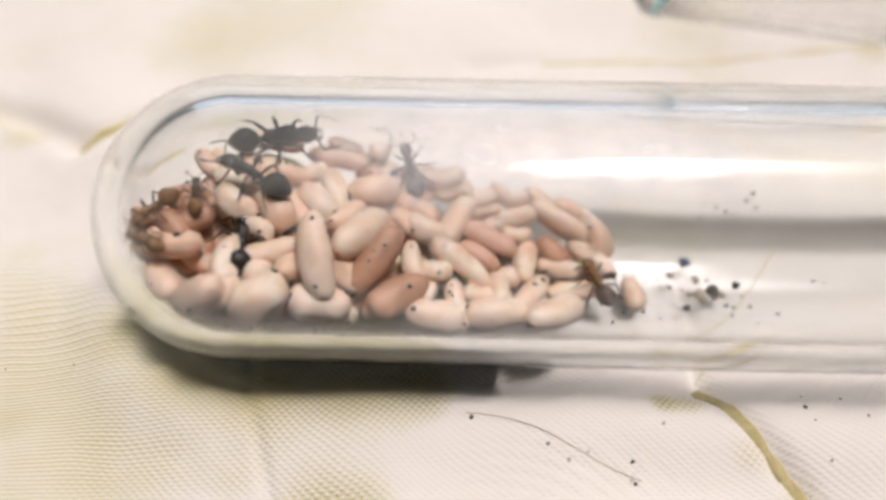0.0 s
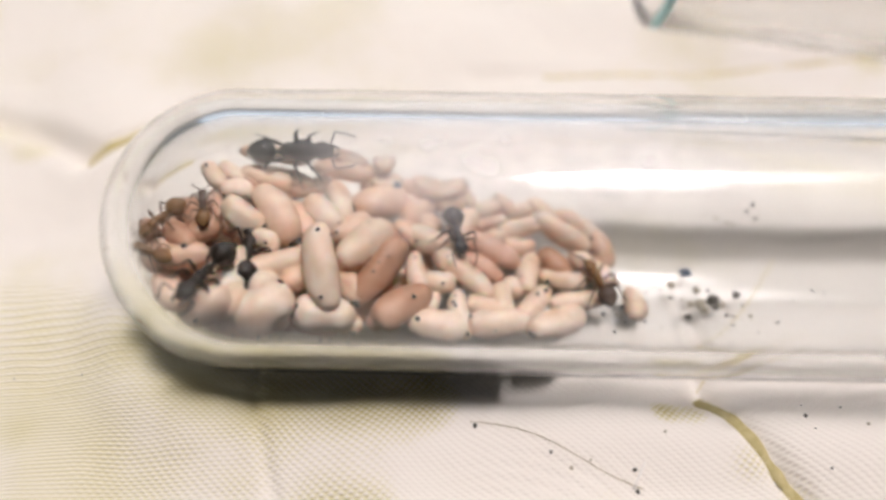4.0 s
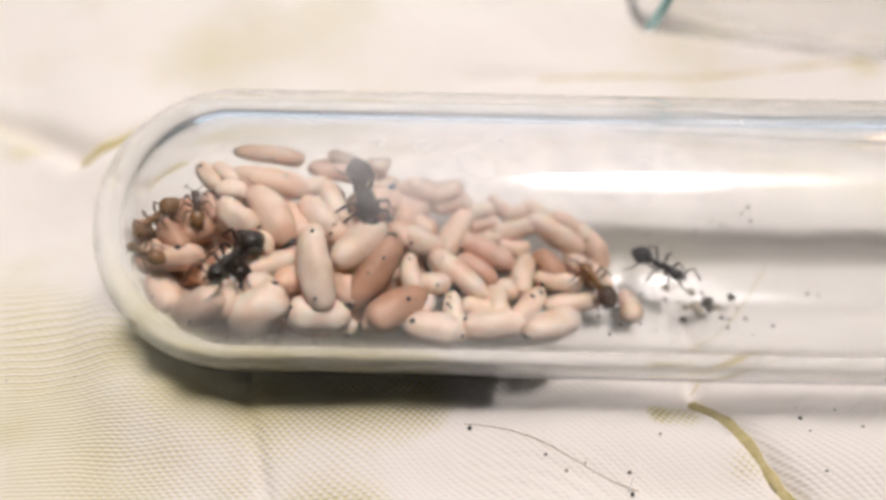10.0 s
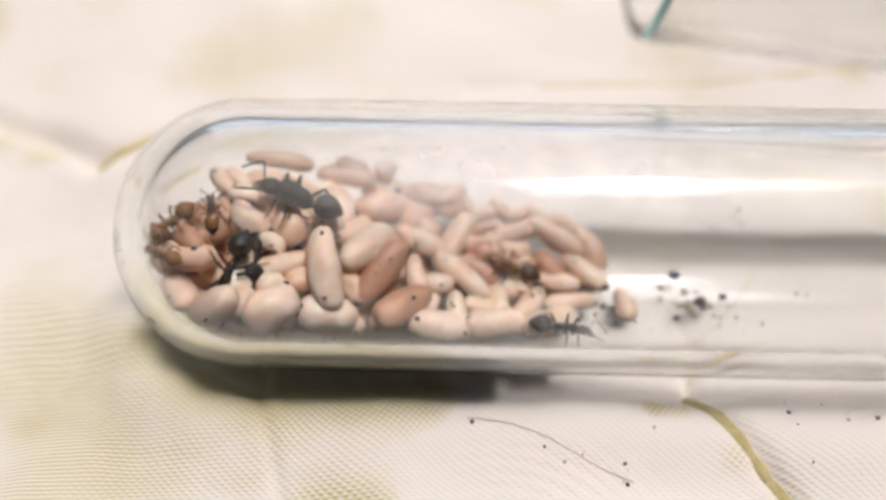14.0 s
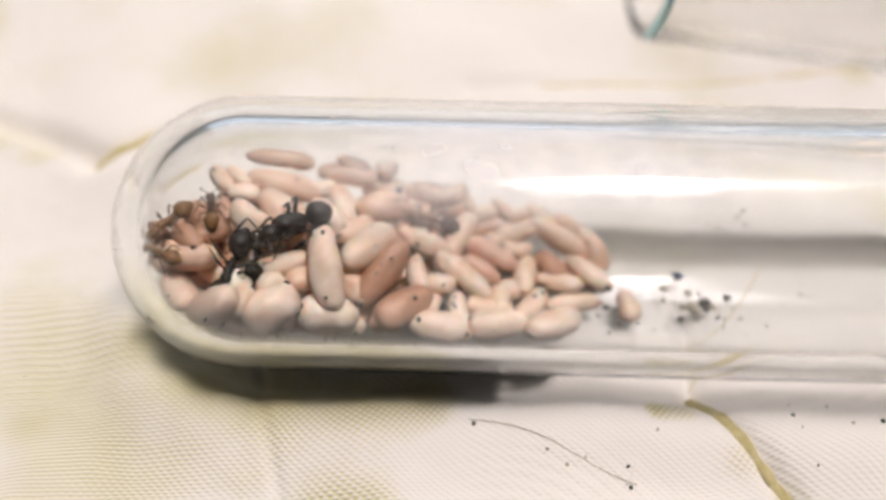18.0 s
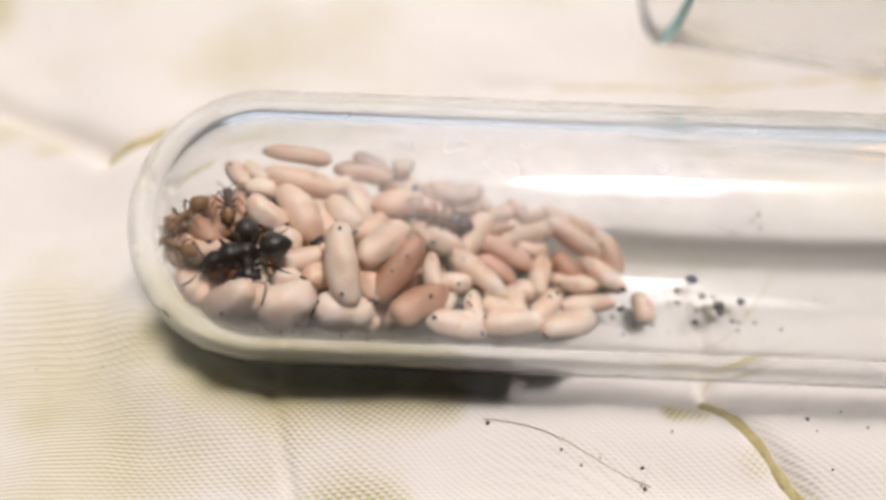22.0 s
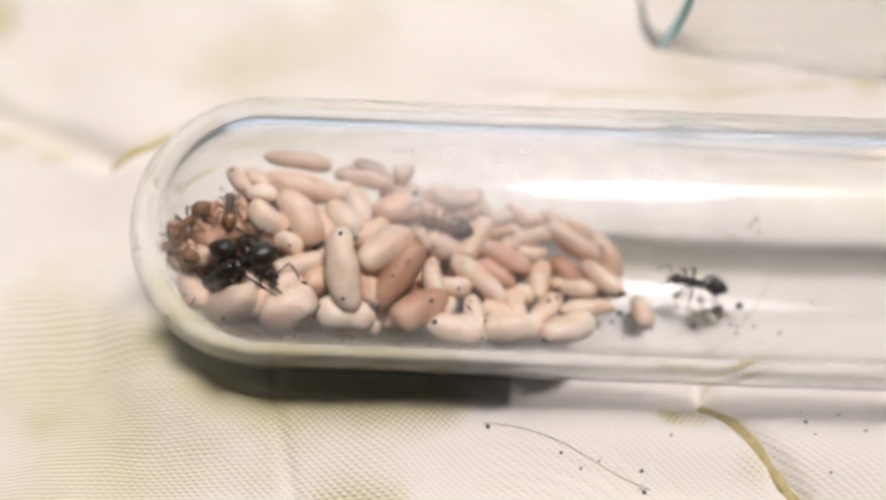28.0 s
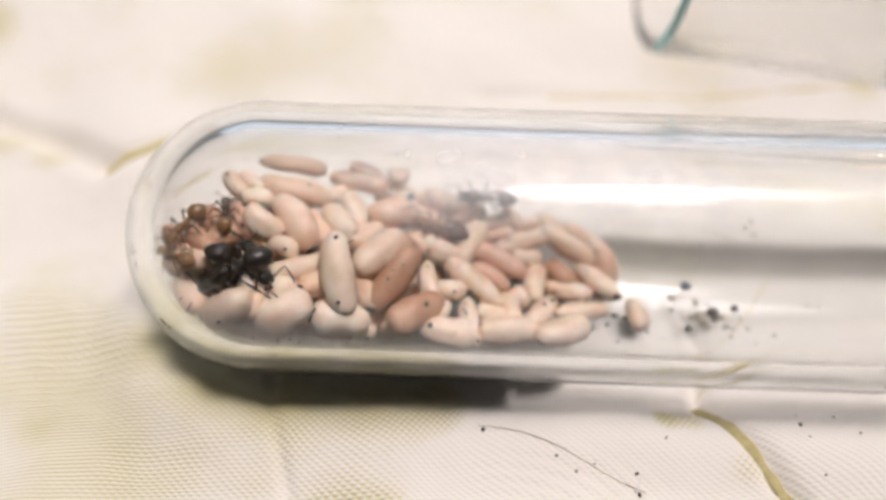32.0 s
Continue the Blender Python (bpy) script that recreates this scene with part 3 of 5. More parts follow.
cocoon(-11.38, -3.99, 8.41, 28, 15, 1.34, 1.17, 0.5, 0)
cocoon(-4.60, 0.08, 6.81, 54, 7, 4.30, 2.12, 0.6, 0)
cocoon(-5.62, 1.57, 6.35, 45, 14, 3.04, 1.74, 0.9, 0)
cocoon(-3.76, -1.30, 6.02, 55, -18, 4.79, 2.10, 2.0, -1)
cocoon(-2.32, -3.34, 5.53, 43, 14, 4.10, 2.14, 2.0, 0)
cocoon(-5.33, -2.12, 5.75, -52, 12, 2.65, 1.56, 1.0, 0)
cocoon(-2.40, 2.03, 5.35, -38, 15, 2.01, 1.49, 0.9, 0)
cocoon(-0.92, 1.76, 4.95, -8, 19, 3.00, 1.77, 0.3, -1)
cocoon(0.80, 2.93, 4.47, 66, -1, 4.30, 1.73, 0.2, 0)
cocoon(-1.61, -0.82, 5.29, -80, 3, 2.77, 1.31, 0.3, -1)
cocoon(-0.34, -1.10, 4.66, 9, 19, 2.13, 1.38, 0.4, 1)
cocoon(1.14, -0.31, 4.45, -37, 15, 4.42, 1.61, 0.3, -1)
cocoon(2.19, 0.69, 3.70, -26, 17, 2.86, 1.57, 1.5, 0)
cocoon(2.76, 2.19, 3.60, -21, 18, 4.23, 1.67, 1.5, 0)
cocoon(2.44, 4.19, 3.97, 12, -13, 2.34, 1.33, 0.7, 0)
cocoon(4.58, 3.98, 3.87, 10, -10, 2.94, 1.48, 0.5, 0)
cocoon(4.53, 3.00, 3.12, 5, 16, 2.11, 1.25, 0.4, -1)
cocoon(7.11, 3.69, 3.77, -27, 22, 4.42, 1.63, 0.6, 0)
cocoon(9.56, 2.84, 3.06, -68, 28, 2.85, 1.49, 1.0, -1)
cocoon(6.81, 1.74, 2.63, -47, 13, 2.93, 1.62, 1.9, 0)
cocoon(9.06, 1.54, 2.62, -42, 6, 3.72, 1.48, 0.5, 1)
cocoon(5.04, 0.96, 2.83, -101, -3, 3.19, 1.60, 0.5, 0)
cocoon(7.24, 0.78, 2.39, -11, 0, 3.08, 1.54, 0.4, -1)
cocoon(7.96, -1.02, 2.60, 8, -0, 3.51, 1.37, 0.3, 0)
cocoon(6.56, -3.37, 3.78, 32, 21, 4.30, 2.01, 0.3, 0)
cocoon(3.16, -3.61, 3.93, 10, 9, 3.87, 2.07, 0.2, 0)
cocoon(3.38, -2.17, 3.36, -86, -2, 3.91, 1.61, 0.3, 0)
cocoon(2.31, -2.13, 3.56, -9, 19, 2.21, 1.46, 0.3, 0)
cocoon(5.24, -1.54, 2.76, 59, 10, 3.97, 1.56, 0.4, 1)
cocoon(0.97, -3.23, 4.21, -81, 3, 3.57, 1.23, 0.5, -1)
cocoon(-0.36, -4.16, 4.67, -3, 10, 3.50, 2.08, 0.4, 0)
cocoon(-0.81, -2.46, 4.42, 65, 8, 2.14, 1.03, 0.4, 0)
cocoon(4.07, -0.18, 2.76, -47, 13, 1.66, 1.29, 0.4, 0)
cocoon(11.38, -0.99, 2.36, -83, -8, 2.71, 1.38, 0.1, 0)
cocoon(0.13, 5.35, 5.88, 5, -13, 2.36, 1.46, 0.4, 1)
cocoon(-3.69, 5.44, 6.38, -6, 20, 2.23, 1.60, 0.6, 0)
cocoon(-4.08, 4.08, 5.93, 32, 16, 3.69, 2.23, 0.7, -1)
cocoon(-1.67, 4.11, 5.01, 47, 13, 2.98, 1.45, 1.0, 0)
cocoon(-1.30, 3.37, 4.68, -34, 16, 2.32, 1.52, 0.8, 0)
cocoon(0.35, 4.93, 5.06, 14, -22, 1.75, 1.47, 0.5, 0)
cocoon(2.40, 4.80, 4.66, 10, -14, 2.33, 1.25, 0.5, 0)
cocoon(4.56, 4.77, 4.55, 8, -11, 2.00, 1.18, 0.5, 0)
cocoon(-13.69, -0.46, 8.49, 28, -1, 2.35, 1.70, 1.7, 0)
cocoon(-14.78, -1.14, 8.69, -40, 0, 2.34, 1.48, 1.7, 1)
cocoon(-14.53, -2.06, 8.19, 8, -0, 3.05, 1.68, 1.0, 0)
cocoon(-16.05, -2.02, 8.19, 61, 0, 2.16, 1.62, 1.0, 0)
cocoon(-17.01, -0.54, 8.00, -75, 58, 2.21, 1.38, 1.7, 0)
cocoon(-14.54, 0.61, 8.49, -23, 1, 2.22, 1.38, 1.7, 0)
cocoon(-15.18, -3.91, 7.30, -44, 0, 2.68, 1.81, 1.0, -1)
cocoon(-11.51, -2.91, 8.36, -103, -4, 3.02, 1.38, 0.6, 0)
cocoon(-13.20, 1.57, 8.19, -68, 1, 2.05, 1.04, 1.2, 0)
cocoon(-3.73, 5.87, 7.78, 1, -16, 1.40, 1.22, 0.6, 0)
cocoon(-9.85, 3.30, 7.39, 35, 19, 1.63, 1.41, 0.8, 0)
cocoon(-3.38, 1.75, 5.29, -16, 17, 1.73, 1.41, 1.2, 0)
cocoon(3.08, 3.50, 3.36, 15, -11, 2.09, 1.33, 0.6, 0)
# the layers under it
cocoon(-3.16, -0.71, 3.38, 57, 0, 3.44, 1.45, 0.8, 0)
cocoon(-13.66, 2.15, 5.89, 35, 0, 3.44, 1.47, 1.7, 0)
cocoon(-6.15, 3.34, 4.41, 169, 0, 3.29, 1.56, 0.4, 0)
cocoon(-8.71, -0.63, 3.72, 44, 0, 2.81, 1.37, 1.3, 0)
cocoon(-11.40, 1.99, 5.11, 49, 0, 3.16, 1.51, 1.3, 0)
cocoon(-10.50, -2.64, 5.59, 66, 0, 3.58, 1.42, 0.8, 0)
cocoon(-8.45, 0.17, 2.60, 46, 0, 2.95, 1.52, 0.4, 0)
cocoon(-7.13, -1.95, 4.83, 148, 0, 3.37, 1.41, 0.4, 0)
cocoon(-6.12, -0.47, 2.82, 35, 0, 3.34, 1.37, 0.4, 0)
cocoon(-10.68, -0.47, 3.08, 68, 0, 3.39, 1.44, 1.3, 0)
cocoon(-7.45, -2.98, 5.28, 152, 0, 2.94, 1.64, 1.7, 0)
cocoon(-13.00, 1.36, 4.03, 72, 0, 2.97, 1.52, 1.0, 0)
cocoon(-8.79, 0.56, 5.71, 136, 0, 3.28, 1.45, 0.4, 0)
cocoon(-2.81, 0.79, 2.84, 127, 0, 3.58, 1.39, 0.8, 0)
cocoon(-13.31, -0.44, 5.35, 44, 0, 3.60, 1.58, 1.7, 0)
cocoon(-9.13, -2.89, 5.40, 148, 0, 3.48, 1.51, 1.7, 0)
cocoon(-9.60, 1.86, 3.51, 85, 0, 3.12, 1.61, 1.0, 0)
cocoon(-10.16, -3.81, 5.42, 145, 0, 3.59, 1.52, 1.0, 0)
cocoon(-2.81, -2.58, 3.43, 38, 0, 3.23, 1.43, 0.8, 0)
cocoon(-6.74, -0.61, 4.52, 56, 0, 3.40, 1.48, 0.4, 0)
cocoon(-12.30, 2.87, 4.69, 121, 0, 2.94, 1.51, 1.0, 0)
cocoon(-1.04, 0.73, 2.95, 114, 0, 3.22, 1.37, 0.8, 0)
cocoon(-9.50, 1.19, 4.70, 138, 0, 2.92, 1.41, 0.4, 0)
cocoon(-12.21, -2.00, 4.40, 148, 0, 3.22, 1.47, 1.0, 0)
cocoon(-10.12, -1.57, 2.88, 63, 0, 3.59, 1.38, 1.0, 0)
cocoon(-6.38, 1.08, 3.88, 73, 0, 2.90, 1.57, 0.8, 0)
cocoon(-12.07, -3.19, 3.84, 166, 0, 3.02, 1.57, 0.8, 0)
cocoon(-11.65, -1.62, 6.14, 85, 0, 3.05, 1.61, 1.0, 0)
cocoon(-7.80, 2.53, 4.70, 8, 0, 3.41, 1.54, 1.0, 0)
cocoon(-15.24, -3.28, 6.54, 130, 0, 3.17, 1.53, 1.0, 0)
cocoon(-14.35, 0.97, 4.22, 52, 0, 3.03, 1.52, 1.7, 0)
cocoon(-4.57, 0.29, 2.98, 31, 0, 3.37, 1.45, 1.7, 0)
cocoon(-5.50, 2.44, 3.70, 178, 0, 2.81, 1.39, 1.0, 0)
cocoon(-14.43, 0.11, 5.73, 91, 0, 3.44, 1.62, 1.7, 0)
cocoon(-7.62, -4.33, 4.87, 167, 0, 3.55, 1.40, 1.7, 0)
cocoon(-8.08, 2.21, 3.09, 165, 0, 2.94, 1.58, 0.8, 0)
cocoon(-11.46, 1.35, 3.05, 55, 0, 3.54, 1.43, 0.8, 0)
cocoon(-7.84, -1.95, 3.70, 15, 0, 3.60, 1.42, 0.8, 0)
cocoon(-11.73, -0.52, 4.92, 100, 0, 3.04, 1.45, 1.3, 0)
cocoon(-13.84, 3.23, 4.87, 35, 0, 3.33, 1.37, 1.0, 0)
cocoon(-12.05, 1.89, 6.20, 164, 0, 3.54, 1.58, 0.4, 0)
cocoon(-7.63, -3.09, 4.03, 120, 0, 3.56, 1.42, 1.7, 0)
cocoon(-15.92, -0.59, 5.90, 69, 0, 3.42, 1.40, 1.7, 0)
cocoon(-12.84, -3.18, 6.00, 59, 0, 2.87, 1.52, 0.4, 0)
cocoon(-11.84, 0.91, 5.46, 115, 0, 2.92, 1.45, 1.0, 0)
cocoon(-9.70, -1.44, 5.50, 178, 0, 3.55, 1.55, 1.7, 0)
cocoon(-13.74, -1.76, 4.99, 18, 0, 3.31, 1.59, 1.7, 0)
cocoon(-3.70, 2.62, 3.45, 23, 0, 2.94, 1.41, 1.7, 0)
cocoon(-10.10, 0.54, 5.63, 61, 0, 3.17, 1.48, 0.8, 0)
cocoon(-8.32, -1.46, 5.29, 91, 0, 3.58, 1.53, 1.3, 0)
cocoon(-4.01, -2.53, 3.35, 94, 0, 2.82, 1.43, 1.3, 0)
cocoon(-10.28, 3.54, 4.86, 161, 0, 3.01, 1.52, 1.7, 0)
cocoon(-6.04, -2.21, 2.84, 174, 0, 3.16, 1.51, 1.0, 0)
cocoon(-9.82, 0.63, 3.58, 1, 0, 2.92, 1.52, 1.3, 0)
cocoon(-11.18, 0.24, 4.23, 175, 0, 2.81, 1.55, 1.3, 0)
cocoon(-8.20, 0.32, 4.27, 154, 0, 3.49, 1.41, 0.8, 0)
cocoon(-12.14, 3.17, 5.87, 146, 0, 2.85, 1.53, 0.8, 0)
cocoon(-4.35, 1.39, 3.24, 54, 0, 3.19, 1.41, 1.0, 0)
cocoon(-13.11, -2.20, 6.60, 157, 0, 3.23, 1.47, 1.0, 0)
cocoon(-6.15, -3.95, 4.34, 172, 0, 3.19, 1.50, 0.4, 0)
cocoon(-13.18, -0.17, 3.04, 48, 0, 3.00, 1.60, 0.4, 0)
cocoon(-14.44, -1.76, 6.17, 20, 0, 3.04, 1.43, 1.7, 0)
cocoon(-10.82, 2.94, 5.86, 19, 0, 3.22, 1.58, 1.3, 0)
cocoon(-2.04, -0.01, 2.38, 139, 0, 3.56, 1.36, 1.0, 0)
cocoon(-13.68, -2.56, 3.68, 151, 0, 2.99, 1.40, 1.0, 0)
cocoon(-9.78, -3.40, 4.20, 147, 0, 3.30, 1.37, 1.7, 0)
cocoon(-14.80, -0.81, 4.54, 58, 0, 3.51, 1.37, 1.7, 0)
cocoon(-7.04, 3.52, 3.67, 2, 0, 3.47, 1.38, 1.0, 0)
cocoon(-15.23, 1.64, 4.53, 86, 0, 2.98, 1.50, 1.7, 0)
cocoon(-12.33, -1.60, 3.15, 109, 0, 3.10, 1.44, 0.8, 0)
cocoon(-9.75, 2.45, 4.97, 72, 0, 3.58, 1.58, 0.4, 0)
cocoon(-15.81, -2.28, 6.35, 102, 0, 2.96, 1.45, 1.0, 0)
cocoon(-10.32, -2.02, 4.04, 151, 0, 3.22, 1.64, 0.8, 0)
cocoon(-4.02, -1.44, 2.68, 179, 0, 3.05, 1.57, 1.3, 0)
cocoon(-14.01, 2.03, 4.74, 98, 0, 3.49, 1.47, 1.7, 0)
cocoon(-13.26, -4.27, 5.92, 139, 0, 3.44, 1.53, 0.8, 0)
cocoon(-14.50, 1.24, 6.28, 23, 0, 3.39, 1.48, 1.7, 0)
cocoon(-14.32, -3.49, 5.59, 155, 0, 3.08, 1.45, 1.0, 0)
cocoon(-12.11, 4.87, 5.83, 180, 0, 3.21, 1.40, 1.7, 0)
cocoon(-5.36, 1.20, 2.71, 178, 0, 2.80, 1.55, 1.0, 0)
cocoon(-9.61, -0.30, 4.59, 154, 0, 3.12, 1.51, 1.7, 0)
cocoon(-10.74, -4.07, 4.43, 170, 0, 2.91, 1.55, 0.8, 0)
cocoon(-9.12, 3.96, 4.58, 37, 0, 2.80, 1.44, 1.0, 0)
cocoon(-9.06, -2.12, 3.74, 122, 0, 2.87, 1.37, 0.4, 0)
cocoon(-10.93, 2.62, 3.31, 149, 0, 3.33, 1.44, 0.4, 0)
cocoon(-7.05, 0.17, 2.53, 51, 0, 3.08, 1.42, 0.8, 0)
cocoon(-1.99, -1.50, 3.00, 37, 0, 3.52, 1.57, 1.0, 0)
cocoon(-14.13, 3.49, 5.97, 85, 0, 2.85, 1.43, 1.7, 0)
cocoon(-15.56, 1.16, 5.57, 124, 0, 3.11, 1.41, 1.7, 0)
cocoon(-7.28, -1.01, 2.84, 11, 0, 3.29, 1.56, 0.8, 0)
cocoon(-9.86, 0.43, 2.44, 157, 0, 3.18, 1.62, 0.4, 0)
cocoon(-12.54, -0.33, 6.26, 142, 0, 3.58, 1.47, 1.0, 0)
cocoon(-6.38, -1.46, 3.66, 108, 0, 3.08, 1.40, 0.8, 0)
cocoon(-15.91, 0.20, 6.77, 112, 0, 3.15, 1.60, 1.7, 0)
cocoon(-5.07, -2.88, 4.01, 53, 0, 3.03, 1.49, 1.3, 0)
cocoon(-13.81, 2.76, 3.82, 40, 0, 3.00, 1.45, 1.7, 0)
cocoon(-10.74, -2.84, 3.18, 176, 0, 2.94, 1.41, 0.4, 0)
cocoon(-13.23, 1.02, 5.59, 21, 0, 3.10, 1.43, 1.7, 0)
cocoon(-16.02, 2.15, 6.42, 87, 0, 2.97, 1.41, 1.7, 0)
cocoon(-11.96, 0.06, 2.93, 47, 0, 3.58, 1.44, 1.0, 0)
cocoon(-4.47, -0.79, 3.59, 2, 0, 3.47, 1.57, 1.0, 0)
cocoon(-11.48, 3.82, 4.90, 56, 0, 3.26, 1.54, 0.4, 0)
cocoon(-11.44, -5.11, 6.63, 164, 0, 3.26, 1.57, 1.0, 0)
cocoon(-10.71, -0.54, 5.69, 170, 0, 3.40, 1.59, 1.0, 0)
cocoon(-7.33, 1.31, 2.83, 83, 0, 3.20, 1.45, 1.0, 0)
cocoon(-11.77, -3.44, 5.54, 55, 0, 3.53, 1.40, 0.8, 0)
cocoon(-13.34, -3.26, 4.81, 66, 0, 2.95, 1.56, 1.0, 0)
cocoon(-13.68, -0.30, 6.63, 103, 0, 3.08, 1.63, 1.7, 0)
cocoon(-12.57, -1.34, 5.35, 56, 0, 3.03, 1.53, 0.4, 0)
cocoon(-14.72, -1.97, 4.20, 126, 0, 2.88, 1.58, 1.0, 0)
cocoon(-8.91, -1.40, 2.65, 15, 0, 3.47, 1.51, 1.7, 0)
cocoon(-10.40, 4.71, 5.09, 166, 0, 3.37, 1.41, 0.8, 0)
cocoon(-13.28, -1.05, 3.77, 78, 0, 2.86, 1.63, 1.7, 0)
cocoon(-7.49, 1.49, 4.17, 155, 0, 3.04, 1.45, 1.0, 0)
cocoon(-6.67, 2.34, 3.57, 148, 0, 3.24, 1.55, 0.8, 0)
cocoon(-12.51, 2.27, 3.46, 158, 0, 3.16, 1.64, 1.0, 0)
cocoon(-2.60, 2.17, 2.86, 177, 0, 3.13, 1.61, 1.3, 0)
cocoon(-13.10, 4.14, 5.61, 93, 0, 2.90, 1.60, 1.7, 0)
cocoon(-14.90, 2.46, 6.52, 134, 0, 2.99, 1.38, 1.7, 0)
cocoon(-10.66, 1.47, 4.11, 104, 0, 2.88, 1.43, 1.0, 0)
cocoon(-10.98, -1.61, 5.06, 93, 0, 3.24, 1.44, 1.7, 0)
carried = cocoon(-13.0, -1.0, 6.2, 5, 0, 2.7, 1.5, 0.1, 1)

# the small ones along the back of the heap
cocoon(-1.76, 5.44, 5.77, -7, 18, 2.20, 1.21, 0.9, 0)
cocoon(-3.54, 5.65, 6.24, -5, 17, 2.20, 1.13, 0.6, 0)
cocoon(1.23, 5.22, 5.23, -35, 47, 2.20, 1.14, 0.3, 0)
cocoon(3.75, 4.97, 4.74, -24, 32, 2.20, 1.07, 0.3, 0)
cocoon(5.90, 4.81, 4.58, -19, 24, 2.20, 1.15, 0.5, 0)
cocoon(7.67, 4.32, 4.04, -24, 24, 2.20, 1.23, 1.0, 0)
cocoon(9.01, 3.82, 3.51, -43, 30, 2.20, 1.16, 0.5, 0)
cocoon(-1.02, 5.11, 4.96, -10, 17, 2.20, 1.07, 0.4, 0)
cocoon(-7.70, 4.46, 7.06, 42, 15, 2.20, 1.22, 0.4, 0)
cocoon(-4.26, 5.52, 6.14, -1, 4, 2.20, 1.31, 0.6, 0)
cocoon(-1.17, 5.44, 6.02, -11, 27, 2.20, 1.38, 0.5, 0)
cocoon(-12.57, 4.09, 8.49, -39, -0, 2.20, 1.13, 0.3, 0)
cocoon(-2.51, 4.76, 5.30, -9, 18, 2.20, 1.24, 1.0, 0)
cocoon(-5.85, 5.98, 8.09, 0, 28, 2.20, 1.00, 1.0, 0)

# ---- grit and fibres ----
def grit(x, y, z, size, flat=0.7, mat=None, where="inside the glass tube"):
    bm = bmesh.new()
    bmesh.ops.create_icosphere(bm, subdivisions=2, radius=size / 2 * MM)
    seed = Vector((x * 3.1, y * 2.7, z * 1.9))
    for v in bm.verts:
        n = 1 + 0.55 * noise.noise(v.co / (size * MM) * 3.0 + seed)
        v.co = Vector((v.co.x * n * 1.15, v.co.y * n, v.co.z * n * flat))
    ob = finish("crumb", bm, mat or GRIT, smooth=False)
    ob.matrix_basis = pose(x * MM, y * MM, z * MM, 0, 0, random.uniform(0, 360))
    tint = "pale" if mat is PALE_GRIT else "blue-grey" if mat is BLUE_GRIT else "dark"
    return tagged(ob, tint + " crumb of nest waste " + where, "crumb", "crumbs " + where)

def on_cloth(x, y, size, mat=None):
    return grit(x, y, cloth_height(x, y) + size * 0.15, size * 0.75, 0.6, mat, "on the cream cloth")

grit(14.94, 1.84, 1.96, 0.66, 0.6, BLUE_GRIT)
grit(16.37, -0.18, 1.72, 0.75)
grit(16.47, -0.65, 1.67, 0.48)
grit(17.93, 0.30, 1.64, 0.48)
grit(14.68, -1.66, 1.84, 0.44)
grit(15.50, 0.67, 1.67, 0.48, 0.6, PALE_GRIT)
grit(13.96, 0.97, 1.70, 0.44, 0.6, PALE_GRIT)
grit(13.86, 0.07, 1.56, 0.22)
grit(15.59, -0.52, 1.72, 0.70, 0.6, PALE_GRIT)
grit(15.79, -1.00, 1.73, 0.53, 0.6, PALE_GRIT)
grit(15.03, -0.54, 1.65, 0.44, 0.6, PALE_GRIT)
grit(17.05, -1.39, 1.73, 0.28)
grit(17.44, -1.49, 1.73, 0.19)
grit(17.22, -2.32, 1.98, 0.18)
grit(18.47, -1.45, 1.75, 0.31, 0.6, PALE_GRIT)
grit(19.96, -2.06, 1.90, 0.23)
grit(18.15, -0.47, 1.56, 0.16)
grit(18.53, -3.07, 2.31, 0.13)
grit(16.20, 0.66, 1.60, 0.22)
grit(12.44, 0.48, 1.56, 0.16)
grit(12.03, -2.09, 1.91, 0.22)
grit(10.02, -3.32, 2.49, 0.22)
grit(12.89, -2.77, 2.17, 0.16, 0.6, PALE_GRIT)
grit(13.22, 0.63, 1.57, 0.13)
grit(21.36, 0.03, 1.54, 0.12)
grit(16.91, -0.49, 1.64, 0.44, 0.6, PALE_GRIT)
grit(14.57, -0.09, 1.55, 0.18, 0.6, PALE_GRIT)
grit(19.04, 5.52, 4.72, 0.28)
grit(18.70, 5.28, 4.31, 0.22)
grit(19.32, 4.98, 3.92, 0.22)
grit(16.84, 4.96, 3.92, 0.26, 0.6, PALE_GRIT)
grit(16.12, 5.09, 4.04, 0.19, 0.6, PALE_GRIT)
grit(17.50, 4.77, 3.70, 0.26, 0.6, PALE_GRIT)
grit(17.93, 4.69, 3.58, 0.19, 0.6, PALE_GRIT)
grit(15.90, 4.44, 3.34, 0.22, 0.6, PALE_GRIT)
grit(12.99, 4.27, 3.16, 0.18, 0.6, PALE_GRIT)
grit(13.72, 3.84, 2.81, 0.16, 0.6, PALE_GRIT)
grit(22.67, 0.77, 1.60, 0.19)
grit(23.34, 0.61, 1.57, 0.16)
grit(-3.87, 6.29, 9.39, 0.19)
grit(-4.27, 6.28, 9.51, 0.14)
grit(-3.22, 6.40, 8.90, 0.14)
grit(-2.55, 6.41, 8.74, 0.16)
grit(-1.09, 6.46, 8.38, 0.09)
grit(-7.21, 5.22, 11.81, 0.14)
grit(-6.82, 5.21, 11.84, 0.11)
grit(-9.41, 5.46, 11.47, 0.11)
grit(-5.85, 6.46, 7.69, 0.13)
grit(3.47, 6.29, 6.45, 0.09)
grit(10.14, -0.68, 1.65, 0.40)
grit(9.62, -1.46, 1.74, 0.26)
grit(10.41, -1.43, 1.72, 0.22, 0.6, PALE_GRIT)
grit(10.82, -2.25, 1.96, 0.19)
grit(10.82, -0.81, 1.63, 0.26)
